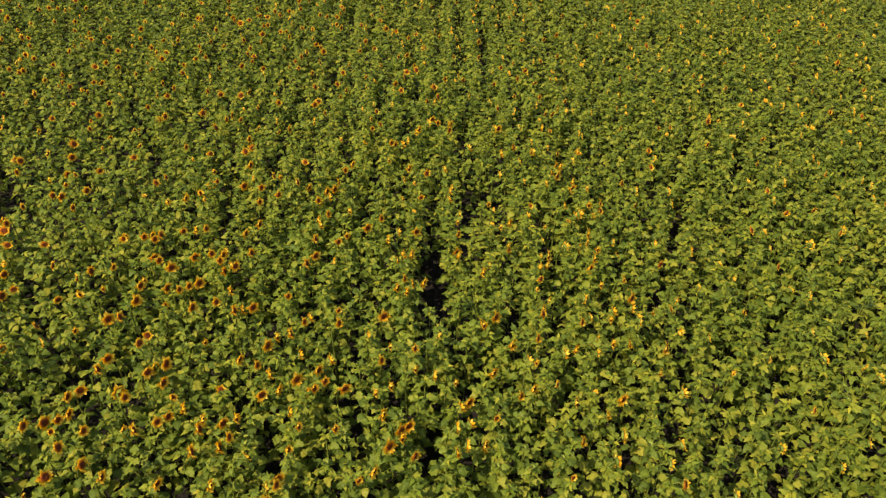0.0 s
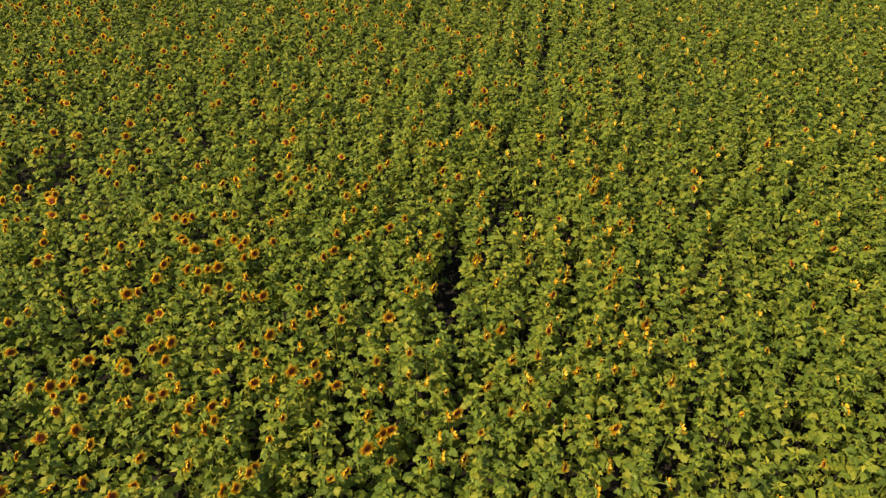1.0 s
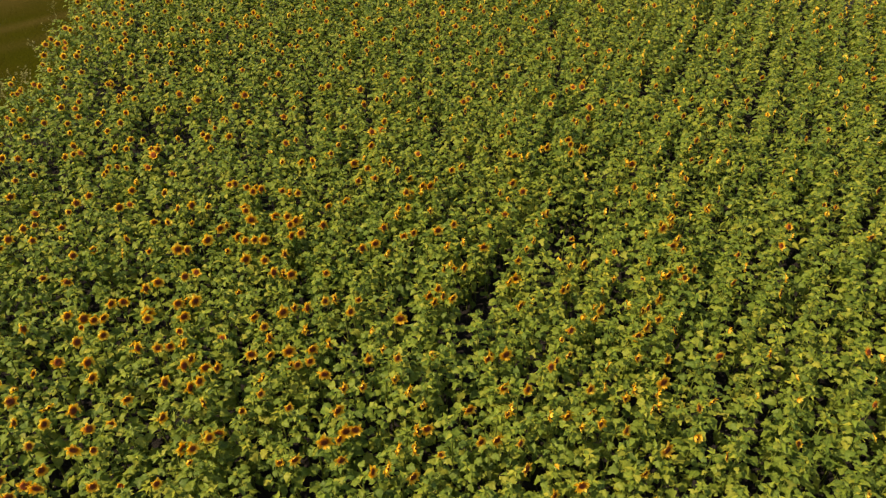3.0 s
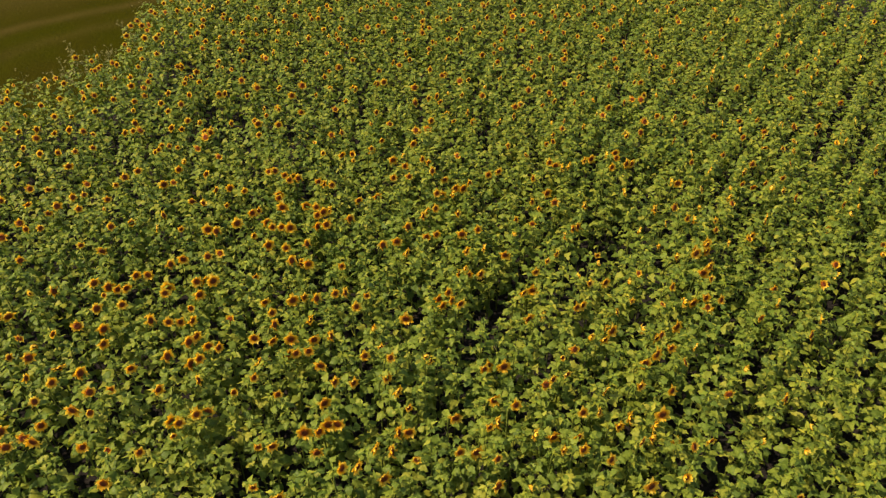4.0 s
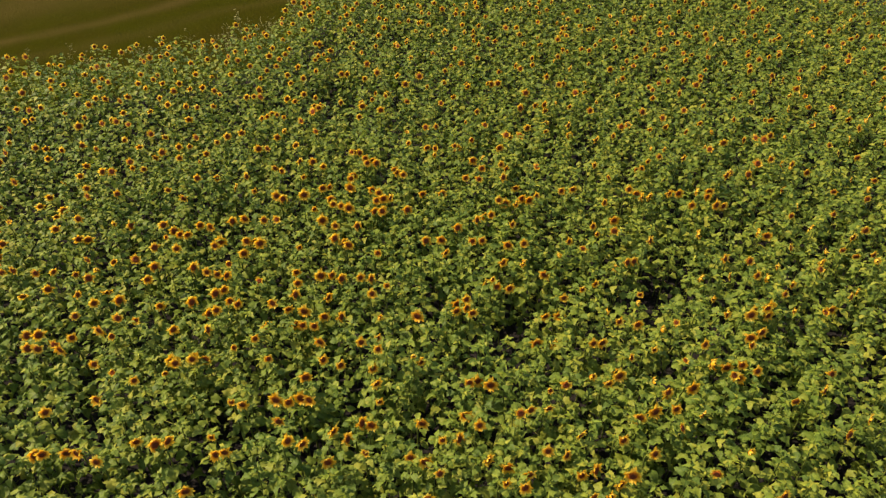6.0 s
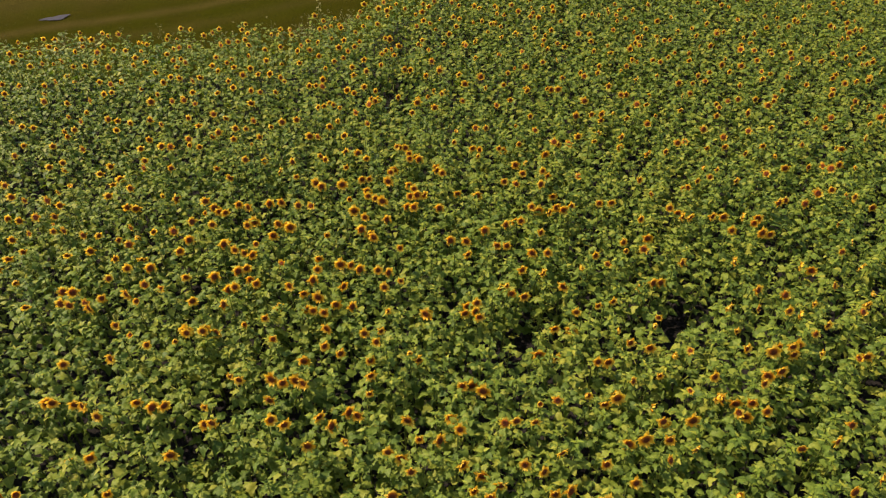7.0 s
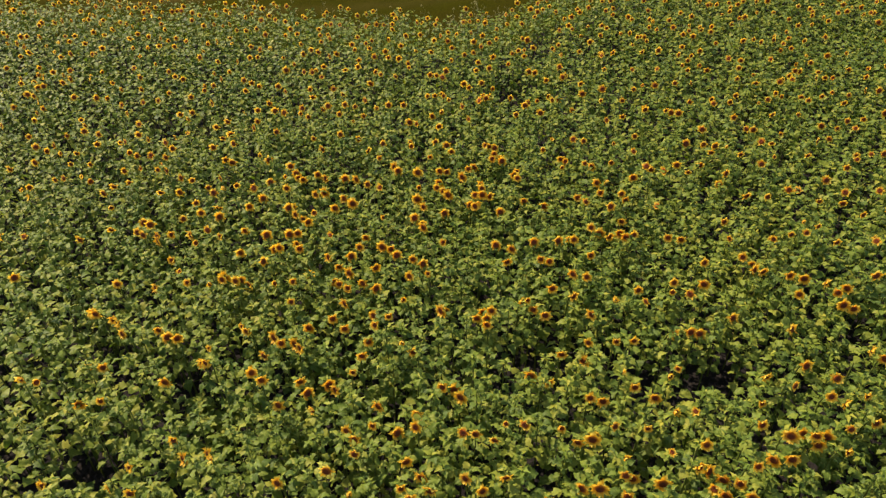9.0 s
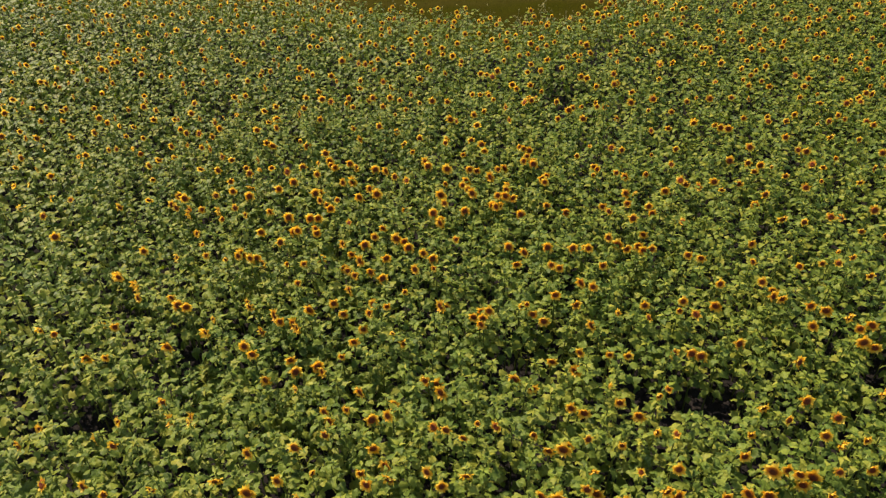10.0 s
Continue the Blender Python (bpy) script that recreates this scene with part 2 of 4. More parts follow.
# ---- the shapes of a sunflower ----
def leaf_shape(rng, fine, toothed=False):
    """A heart-shaped blade one unit long on its stalk, from the stem at the origin along +y, drooping to its tip."""
    stations = [0.0, 0.08, 0.20, 0.35, 0.52, 0.70, 0.86, 1.0] if fine else [0.0, 0.10, 0.24, 0.42, 0.62, 0.82, 1.0] if toothed else [0.0, 0.12, 0.38, 0.68, 1.0]
    half = [0.04, 0.36, 0.35, 0.42, 0.29, 0.25, 0.10, 0.0] if fine else [0.05, 0.40, 0.36, 0.40, 0.22, 0.17, 0.0] if toothed else [0.05, 0.41, 0.34, 0.22, 0.0]
    cross = [-1, -0.5, 0, 0.5, 1] if fine else [-1, 0, 1]
    stalk, rise = rng.uniform(0.5, 1.0), rng.uniform(10, 40)
    droop, first = rng.uniform(15, 70), rng.uniform(-8, 20)
    fold, wave, lean = rng.uniform(0.0, 0.6), rng.uniform(0.04, 0.11), rng.uniform(-24, 24)
    y0, z0 = stalk * math.cos(radians(rise)), stalk * math.sin(radians(rise))
    v = [(-0.025, 0, 0), (0.025, 0, 0), (-0.022, y0, z0), (0.022, y0, z0)]
    f = [(0, 1, 3), (0, 3, 2)]
    rib = [0.3] * 4
    y, z, last, rows = y0, z0, 0.0, []
    for i, s in enumerate(stations):
        a = radians(first - droop * s)
        y, z, last = y + (s - last) * math.cos(a), z + (s - last) * math.sin(a), s
        if i == len(stations) - 1:
            rows.append([len(v)])
            v.append((0.06 * math.sin(radians(lean)), y, z))
            rib.append(0.0)
            break
        rows.append([])
        for c in cross:
            w = half[i] * c * (1 + rng.uniform(-0.28, 0.24))
            back = -0.13 * abs(c) * (1 if i == 1 else 0.35 if i else 0) - (0.08 * abs(c) if i == 0 else 0)
            rows[-1].append(len(v))
            v.append((w, y + back, z + fold * abs(w) + wave * math.sin(9 * s + 3 * c) - 0.25 * abs(w) ** 2))
            rib.append(abs(c))
    for a, b in zip(rows, rows[1:]):
        for j in range(len(a) - 1):
            if len(b) == 1:
                f.append((a[j], a[j + 1], b[0]))
            else:
                f += [(a[j], a[j + 1], b[j + 1]), (a[j], b[j + 1], b[j])]
    v = np.array(v)
    v[4:] = (v[4:] - (0, y0, z0)) @ turn("y", lean).T + (0, y0, z0)
    return v, np.array(f), np.array(rib)


def far_leaf_shape(rng):
    """The same blade with fewer faces, for the outer field."""
    stalk, rise, droop = rng.uniform(0.5, 1.0), radians(rng.uniform(10, 40)), radians(rng.uniform(0, 45))
    fold, lean = rng.uniform(0.0, 0.4), rng.uniform(-20, 20)
    v = [(-0.025, 0, 0), (0.025, 0, 0)]
    for x, y in ((0, 0), (-0.40, 0.14), (0.40, 0.12), (0, 0.42), (-0.34, 0.52), (0.35, 0.50), (rng.uniform(-0.1, 0.1), 1.0)):
        x, y = x * rng.uniform(0.8, 1.15), y + rng.uniform(-0.05, 0.05) * (y > 0)
        v.append((x, y * math.cos(droop * y), fold * abs(x) - y * math.sin(droop * y)))
    v = np.array(v)
    v[2:] = v[2:] @ turn("y", lean).T + (0, stalk * math.cos(rise), stalk * math.sin(rise))
    f = [(0, 1, 2), (2, 5, 3), (2, 4, 5), (3, 5, 6), (5, 4, 7), (6, 5, 8), (5, 7, 8)]
    return v, np.array(f), np.array([0.3, 0.3, 0.1, 1, 1, 0, 1, 1, 0.2])


def young_leaf_shape(rng):
    """A small pointed leaf of the crown, folded along its rib."""
    w, fold, droop = rng.uniform(0.19, 0.29), rng.uniform(0.1, 0.4), rng.uniform(0.0, 0.45)
    v = np.array([(0, 0, 0), (-w, 0.36, fold * w), (0, 0.42, -0.02), (w, 0.33, fold * w), (rng.uniform(-0.1, 0.1), 1.0, -droop)])
    return v, np.array([(0, 2, 1), (0, 3, 2), (1, 2, 4), (2, 3, 4)]), np.array([0.2, 1, 0, 1, 0.2])


def ring_shape(profile, sides, rib_of):
    """A round body from (radius, height) rings, closed at both ends if the radius is 0."""
    v, f, r, rows = [], [], [], []
    for i, (rad, h) in enumerate(profile):
        n = 1 if rad == 0 else sides
        rows.append(range(len(v), len(v) + n))
        for k in range(n):
            a = 2 * math.pi * (k + 0.5 * (i % 2)) / sides
            v.append((rad * math.cos(a), rad * math.sin(a), h))
            r.append(rib_of(i))
    for a, b in zip(rows, rows[1:]):
        for k in range(sides):
            k2 = (k + 1) % sides
            if len(a) == 1:
                f.append((a[0], b[k], b[k2]))
            elif len(b) == 1:
                f.append((a[k], a[k2], b[0]))
            else:
                f += [(a[k], a[k2], b[k2]), (a[k], b[k2], b[k])]
    return np.array(v), np.array(f), np.array(r)


def disc_shape(sides, radius=0.062):
    prof = [(radius, 0.0), (radius * 0.93, 0.014), (radius * 0.68, 0.020), (radius * 0.36, 0.016), (0, 0.013)]
    return ring_shape(prof, sides, lambda i: (1.0, 0.9, 0.62, 0.3, 0.0)[i])


def petals_shape(rng, count, inner, length, cup):
    """Ray petals round the disc: pointed, creased along the middle, each bent its own way."""
    pile = Pile()
    for k in range(count):
        a = 360 * (k + rng.uniform(-0.3, 0.3)) / count
        n, w = length * rng.uniform(0.65, 1.2), 0.025 * rng.uniform(0.8, 1.25)
        lift, curl = cup + rng.uniform(-22, 26), rng.uniform(-30, 45)
        pts = []
        for s, ww, crease in ((0, 0.5, 0), (0.5, 1.0, 0.18), (1, 0, 0)):
            t = radians(lift + curl * s)
            y, z = inner + s * n * math.cos(t), s * n * math.sin(t)
            pts += [(-w * ww / 2 * 1.6, y, z), (0, y, z - crease * w), (w * ww / 2 * 1.6, y, z)] if ww else [(0, y, z)]
        f = [(0, 1, 4), (0, 4, 3), (1, 2, 5), (1, 5, 4), (3, 4, 6), (4, 5, 6)]
        pile.add((np.array(pts), np.array(f), np.array([0, 0, 0, 0.6, 0.6, 0.6, 1.0])), placed((0, 0, 0.004 * rng.uniform(0, 1)), turn("z", a)))
    return pile.shape()


def bracts_shape(rng, radius, count, spread, sides=8):
    """The green cup behind the head, with its pointed bracts."""
    pile = Pile()
    pile.add(ring_shape([(0, -radius * 0.55), (radius * 0.5, -radius * 0.48), (radius * 0.95, -0.012), (radius * 0.97, 0.002)], sides, lambda i: 0.5))
    for k in range(count):
        a = 360 * (k + rng.uniform(-0.2, 0.2)) / count
        n = radius * rng.uniform(0.55, 0.85)
        t = radians(spread + rng.uniform(-20, 20))
        w = radius * 0.3
        y, z = radius * 0.8, -0.01
        v = np.array([(-w, y, z), (w, y, z), (0, y + 0.5 * n * math.cos(t), z + 0.5 * n * math.sin(t) + 0.004), (0, y + n * math.cos(t), z + n * math.sin(t))])
        pile.add((v, np.array([(0, 1, 2), (0, 2, 3), (1, 3, 2)]), np.full(4, 0.5)), placed((0, 0, 0), turn("z", a)))
    return pile.shape()


def tube_shape(points, radii, sides):
    """A tapering stem along a line of points."""
    v, f = [], []
    points = [np.array(p, float) for p in points]
    for i, (p, rad) in enumerate(zip(points, radii)):
        d = points[min(i + 1, len(points) - 1)] - points[max(i - 1, 0)]
        d /= np.linalg.norm(d)
        u = np.cross(d, (0.31, 0.95, 0.05))
        u /= np.linalg.norm(u)
        w = np.cross(d, u)
        for k in range(sides):
            a = 2 * math.pi * k / sides
            v.append(p + rad * (math.cos(a) * u + math.sin(a) * w))
    for i in range(len(points) - 1):
        for k in range(sides):
            a, b, c, d = i * sides + k, i * sides + (k + 1) % sides, (i + 1) * sides + (k + 1) % sides, (i + 1) * sides + k
            f += [(a, b, c), (a, c, d)]
    return np.array(v), np.array(f), np.full(len(v), 0.5)


def facing(azimuth, height):
    """The turn that points a head's face (+z) along a compass angle from +x and a height."""
    return turn("z", azimuth) @ turn("y", 90 - height)


def leaf_places(rng, count, tall, size, crown=0):
    """Where the leaves sit round a stem, from low broad ones to the small ones at the top, with a crown of young upright ones."""
    start = rng.uniform(0, 360)
    for i in range(count):
        up = i / (count - 1)
        z = tall * (0.30 + 0.67 * up ** 0.8)
        n = size * (1.1 - 0.45 * up ** 2.0) * rng.uniform(0.58, 1.28)
        r = turn("z", start + 137.5 * i + rng.uniform(-18, 18)) @ turn("x", -8 + 22 * up ** 2 + rng.uniform(-14, 14)) @ turn("y", rng.uniform(-14, 14))
        yield z, r, n
    for i in range(crown):
        r = turn("z", start + 70 + 360 * i / crown + rng.uniform(-25, 25)) @ turn("x", rng.uniform(-5, 34)) @ turn("y", rng.uniform(-20, 20))
        yield tall * rng.uniform(0.93, 1.0), r, -size * rng.uniform(0.5, 0.85)


rng = random.Random(11)
FINE_LEAVES = [leaf_shape(rng, True) for _ in range(8)]
JOINED_LEAVES = [leaf_shape(rng, False) for _ in range(12)]
YOUNG_LEAVES = [young_leaf_shape(rng) for _ in range(10)]
TOOTHED_LEAVES = [leaf_shape(rng, False, True) for _ in range(16)]
FAR_LEAVES = [far_leaf_shape(rng) for _ in range(24)]
FULL_HEADS = [(disc_shape(12, 0.054), petals_shape(rng, 24, 0.047, 0.074, 14), bracts_shape(rng, 0.062, 10, -10)) for _ in range(4)]
FAR_HEADS = [(disc_shape(8, 0.058), petals_shape(rng, 13, 0.052, 0.058, 16), bracts_shape(rng, 0.06, 6, -10)) for _ in range(4)]
OPENING = [(disc_shape(7, 0.040), petals_shape(rng, 11, 0.034, 0.055, 44), bracts_shape(rng, 0.04, 8, 20)) for _ in range(3)]
BUDS = [bracts_shape(rng, 0.042, 9, 45, 5) for _ in range(3)]


# ---- ground ----
def build_ground():
    near = np.concatenate([np.arange(-34, -19, 0.25), np.arange(-19, 24.01, 0.5)])
    far = np.array([30, 45, 70, 120, 220, 450, 1000, 2400.0])
    xs = np.concatenate([-34 - (far[::-1] - 24), near, far])
    ys = np.concatenate([-14 - (far[::-1] - 24), np.arange(-14, 40.01, 0.5), far + 16])
    gx, gy = np.meshgrid(xs, ys, indexing="ij")
    inside = (gx > -36) & (gx < 26) & (gy > -16) & (gy < 42)
    z = np.zeros_like(gx)
    field, track = np.zeros_like(gx), np.zeros_like(gx)
    for i in range(len(xs)):
        for j in range(len(ys)):
            x, y = gx[i, j], gy[i, j]
            e = x - field_edge(max(-16, min(42, y)))
            field[i, j] = min(1, max(0, 0.5 + e * 0.5))
            if inside[i, j]:
                z[i, j] = 0.05 * noise.noise((x * 0.9, y * 0.9, 0)) - 0.03
            track[i, j] = worn_track(x, y)
    nx, ny = gx.shape
    idx = np.arange(nx * ny).reshape(nx, ny)
    a, b, c, d = idx[:-1, :-1].ravel(), idx[1:, :-1].ravel(), idx[1:, 1:].ravel(), idx[:-1, 1:].ravel()
    tris = np.vstack([np.stack([a, b, c], 1), np.stack([a, c, d], 1)])
    me = mesh_of("ground", np.stack([gx.ravel(), gy.ravel(), z.ravel()], 1), tris, [GROUND])
    me.attributes.new("field", "FLOAT", "POINT").data.foreach_set("value", field.ravel().astype(np.float32))
    me.attributes.new("track", "FLOAT", "POINT").data.foreach_set("value", track.ravel().astype(np.float32))
    tagged(new("ground", me), "brown tilled soil with a worn grass verge beside it", "ground", kind="structure")


build_ground()


# ---- the blooming plants, row by row: place along the row, offset across it and height of each head ----
BLOOMING = []


def blooms(row, *heads, small=False):
    for y, off, z in zip(heads[::3], heads[1::3], heads[2::3]):
        BLOOMING.append((FIRST + ROW * row + off, y, z, small))


blooms(-25, 17.86, 0.43, 1.68, small=True)
blooms(-24, 17.54, 0.43, 1.68, small=True)
blooms(-23, 17.86, -0.08, 1.68, small=True)
blooms(-22, -4.12, 0.40, 1.68, -3.77, 0.53, 1.68, 18.01, 0.22, 1.68, small=True)
blooms(-21, -4.72, 0.54, 1.68, 1.45, 0.39, 1.68, 3.26, 0.23, 1.68, 7.58, 0.39, 1.68, 8.05, -0.05, 1.68, 8.29, 0.20, 1.68, 10.03, 0.14, 1.51, 16.18, 0.37, 1.68, 16.39, 0.55, 1.68, small=True)
blooms(-20, 14.30, 0.36, 1.56)
blooms(-20, -2.08, 0.38, 1.68, -1.25, 0.01, 1.68, 3.68, 0.05, 1.68, 6.24, 0.21, 1.68, 7.49, -0.09, 1.68, 8.86, -0.08, 1.63, 9.08, -0.15, 1.68, 9.70, 0.26, 1.68, 14.90, 0.48, 1.65, 16.70, 0.55, 1.72, 17.68, 0.38, 1.68, 20.04, 0.37, 1.68, small=True)
blooms(-19, -0.24, -0.15, 1.68, 5.35, -0.07, 1.68, 7.67, 0.00, 1.68, 9.30, 0.56, 1.74, 9.72, 0.08, 1.74, 10.36, 0.40, 1.68, 10.75, 0.08, 1.68, 11.91, 0.44, 1.59, 12.58, 0.46, 1.59, 13.29, 0.28, 1.68, 13.66, 0.29, 1.59, 14.94, 0.36, 1.68, 15.80, -0.02, 1.56, 16.30, -0.06, 1.89, 16.94, 0.25, 1.62, 21.34, -0.02, 1.68, small=True)
blooms(-18, 9.89, 0.50, 1.60)
blooms(-18, 2.51, 0.01, 1.68, 6.60, -0.14, 1.68, 7.54, 0.15, 1.68, 10.91, -0.03, 1.68, 12.03, -0.11, 1.68, 17.05, 0.54, 1.68, 20.78, -0.03, 1.68, 23.09, 0.01, 1.68, small=True)
blooms(-17, 18.31, 0.13, 1.60, 20.73, 0.41, 1.61)
blooms(-17, 7.32, -0.08, 1.68, 7.58, -0.14, 1.74, 8.21, 0.32, 1.68, 8.81, 0.14, 1.68, 10.32, -0.04, 1.68, 10.66, 0.47, 1.68, 10.95, -0.04, 1.60, 11.14, 0.13, 1.48, 11.19, -0.08, 1.68, 11.40, 0.16, 1.68, 11.88, 0.10, 1.68, 12.18, 0.32, 1.65, 12.71, -0.01, 1.68, 14.56, 0.51, 1.70, 16.03, 0.21, 1.62, 16.05, 0.56, 1.68, small=True)
blooms(-16, 9.16, -0.03, 1.55, 13.45, 0.13, 1.62, 15.28, 0.54, 1.57, 16.86, 0.53, 1.61, 17.11, 0.30, 1.49, 18.12, 0.09, 1.64, 18.92, 0.35, 1.60)
blooms(-16, -0.52, 0.48, 1.68, -0.51, 0.02, 1.68, 5.46, -0.03, 1.68, 8.69, 0.12, 1.75, 10.46, 0.48, 1.63, 11.95, 0.48, 1.68, small=True)
blooms(-15, 6.27, 0.22, 1.64, 6.77, 0.44, 1.64, 9.70, 0.37, 1.61, 11.39, 0.05, 1.60)
blooms(-15, 0.28, -0.06, 1.68, 1.63, 0.22, 1.68, 3.26, 0.14, 1.68, 3.50, 0.36, 1.68, 4.32, 0.16, 1.68, 12.72, 0.44, 1.69, 21.43, 0.22, 1.57, small=True)
blooms(-14, 0.88, 0.44, 1.78, 6.06, 0.47, 1.62, 10.67, 0.28, 1.58, 15.25, 0.17, 1.61, 15.29, 0.01, 1.57, 16.90, 0.30, 1.68)
blooms(-14, -1.88, 0.54, 1.68, -1.22, -0.06, 1.68, -0.05, 0.34, 1.68, 2.48, 0.07, 1.68, 3.24, 0.44, 1.68, 7.24, 0.23, 1.68, 7.90, -0.13, 1.68, 8.24, 0.35, 1.95, 11.48, 0.54, 1.65, 11.63, 0.10, 1.68, 13.01, -0.06, 1.68, 14.69, -0.17, 1.64, 18.08, 0.53, 1.66, 18.90, -0.10, 1.58, 19.98, 0.09, 1.68, 20.53, 0.24, 1.68, small=True)
blooms(-13, 1.47, -0.15, 1.78, 7.53, 0.21, 1.64, 7.76, 0.51, 1.61, 8.52, 0.11, 1.66, 10.18, -0.17, 1.64, 10.50, -0.03, 1.60, 10.99, 0.52, 1.62, 12.92, 0.05, 1.59, 13.08, 0.07, 1.55, 13.80, 0.51, 1.59, 13.85, -0.09, 1.59)
blooms(-13, 0.10, 0.26, 1.68, 2.13, 0.19, 1.68, 2.65, 0.14, 1.68, 6.27, 0.19, 1.68, 8.82, 0.00, 1.85, 9.21, 0.06, 1.78, 11.48, 0.53, 1.60, 11.83, -0.10, 1.72, 15.77, 0.48, 1.59, 17.78, -0.11, 1.58, 18.61, 0.48, 1.68, small=True)
blooms(-12, 11.37, 0.53, 1.59, 11.53, 0.55, 1.55, 13.70, -0.07, 1.64, 14.06, 0.37, 1.61, 17.73, 0.24, 1.62)
blooms(-12, -1.79, 0.37, 1.68, 1.27, 0.09, 1.68, 1.44, 0.43, 1.68, 2.72, 0.56, 1.68, 3.68, 0.28, 1.68, 3.96, 0.23, 1.68, 5.28, 0.52, 1.68, 5.87, 0.09, 1.68, 6.69, 0.52, 1.68, 6.99, 0.46, 1.93, 8.30, 0.38, 1.68, 10.09, 0.47, 1.68, 14.90, -0.17, 1.71, 17.27, 0.02, 1.55, 18.57, 0.40, 1.68, 18.87, -0.05, 1.68, 19.78, -0.05, 1.65, 20.86, 0.22, 1.56, small=True)
blooms(-11, 4.64, 0.48, 1.73, 6.24, -0.08, 1.67, 8.19, 0.50, 1.68, 9.23, 0.12, 1.69, 10.71, 0.32, 1.61, 11.22, -0.01, 1.56, 11.40, -0.04, 1.60, 12.38, 0.47, 1.62, 13.20, 0.45, 1.62, 13.90, 0.26, 1.63, 14.53, 0.03, 1.60, 18.59, 0.55, 1.63)
blooms(-11, -1.80, -0.05, 1.68, -0.57, 0.13, 1.68, 0.94, 0.57, 1.68, 1.13, 0.15, 1.68, 5.60, 0.29, 1.68, 5.61, -0.11, 1.78, 7.21, -0.05, 1.68, 7.60, 0.41, 1.74, 7.76, -0.02, 1.77, 8.01, -0.05, 1.68, 9.87, -0.09, 1.78, 10.30, -0.15, 1.71, 12.05, -0.03, 1.55, 15.41, 0.04, 1.51, 16.86, 0.32, 1.68, 19.65, 0.36, 1.67, 19.96, 0.13, 1.68, 20.54, 0.31, 1.68, small=True)
blooms(-10, 3.54, 0.31, 1.74, 4.99, 0.04, 1.65, 6.06, 0.08, 1.63, 9.28, 0.15, 1.60, 9.43, 0.30, 1.62, 9.88, -0.10, 1.58, 10.73, 0.28, 1.62, 11.91, 0.35, 1.65, 12.23, -0.00, 1.70, 12.52, 0.40, 1.66, 15.24, 0.46, 1.56, 22.43, 0.16, 1.60, 22.58, 0.03, 1.58)
blooms(-10, -0.31, -0.05, 1.68, 0.53, -0.16, 1.68, 1.55, 0.33, 1.68, 1.93, -0.03, 1.68, 2.46, 0.00, 1.68, 5.53, -0.14, 1.68, 13.37, 0.35, 1.62, 14.78, 0.07, 1.62, 16.47, 0.39, 1.57, 17.01, 0.47, 1.64, 17.70, 0.41, 1.65, 19.20, -0.07, 1.68, small=True)
blooms(-9, 4.96, 0.49, 1.65, 7.12, 0.31, 1.60, 7.98, 0.07, 1.64, 8.52, 0.36, 1.61, 9.17, 0.46, 1.63, 9.73, 0.56, 1.64, 14.10, 0.09, 1.53, 14.49, 0.11, 1.59, 15.18, -0.14, 1.59, 15.73, 0.17, 1.61, 15.87, 0.29, 1.64, 18.42, -0.01, 1.62)
blooms(-9, -0.20, 0.55, 1.68, 1.97, 0.17, 1.68, 3.12, 0.55, 1.68, 3.58, 0.52, 1.68, 3.61, 0.17, 1.68, 6.94, -0.05, 1.69, 16.91, 0.04, 1.68, 17.31, 0.10, 1.71, 19.23, 0.15, 1.68, 19.23, 0.44, 1.74, 19.83, 0.12, 1.64, 20.47, 0.27, 1.68, 22.94, 0.33, 1.50, small=True)
blooms(-8, 4.04, 0.33, 1.65, 5.10, -0.15, 1.63, 5.91, -0.10, 1.63, 6.40, 0.41, 1.72, 8.15, -0.14, 1.61, 8.38, 0.33, 1.67, 9.51, 0.34, 1.57, 9.97, -0.02, 1.61, 10.81, 0.32, 1.71, 10.92, 0.21, 1.61, 11.06, 0.22, 1.56, 12.94, 0.24, 1.60, 13.14, 0.40, 1.62, 16.06, 0.44, 1.65, 17.33, 0.55, 1.56)
blooms(-8, 0.88, 0.17, 1.68, 2.98, 0.39, 1.68, 4.30, 0.54, 1.68, 4.90, 0.56, 1.68, 10.00, 0.41, 1.68, 14.34, 0.51, 1.68, 16.83, 0.40, 1.86, 19.97, 0.04, 1.76, 22.22, -0.17, 1.68, 22.26, 0.29, 1.68, 22.63, 0.54, 1.68, small=True)
blooms(-7, 3.70, 0.19, 1.70, 4.10, 0.25, 1.69, 4.77, 0.23, 1.58, 5.62, 0.30, 1.64, 6.33, 0.57, 1.73, 6.52, -0.10, 1.65, 6.58, 0.08, 1.65, 6.66, 0.21, 1.67, 6.97, 0.06, 1.67, 7.14, 0.17, 1.63, 7.55, 0.28, 1.64, 7.80, 0.34, 1.64, 8.66, 0.05, 1.66, 8.71, 0.22, 1.70, 9.14, 0.36, 1.68, 9.65, 0.23, 1.61, 9.79, 0.26, 1.55, 10.26, 0.40, 1.68, 10.43, 0.25, 1.62, 10.85, 0.15, 1.72, 10.96, -0.10, 1.69, 11.06, 0.21, 1.67, 11.08, -0.01, 1.61, 11.32, 0.54, 1.56)
blooms(-7, 12.39, 0.28, 1.60, 15.45, 0.16, 1.58, 15.78, 0.35, 1.63, 16.03, 0.43, 1.61, 17.08, -0.10, 1.66, 17.22, 0.38, 1.57, 22.80, 0.42, 1.64)
blooms(-7, 0.45, 0.31, 1.68, 4.61, -0.10, 1.52, 5.26, 0.18, 1.68, 14.07, 0.40, 1.67, 19.55, 0.09, 1.71, 20.54, 0.26, 1.67, 24.68, 0.47, 1.68, small=True)
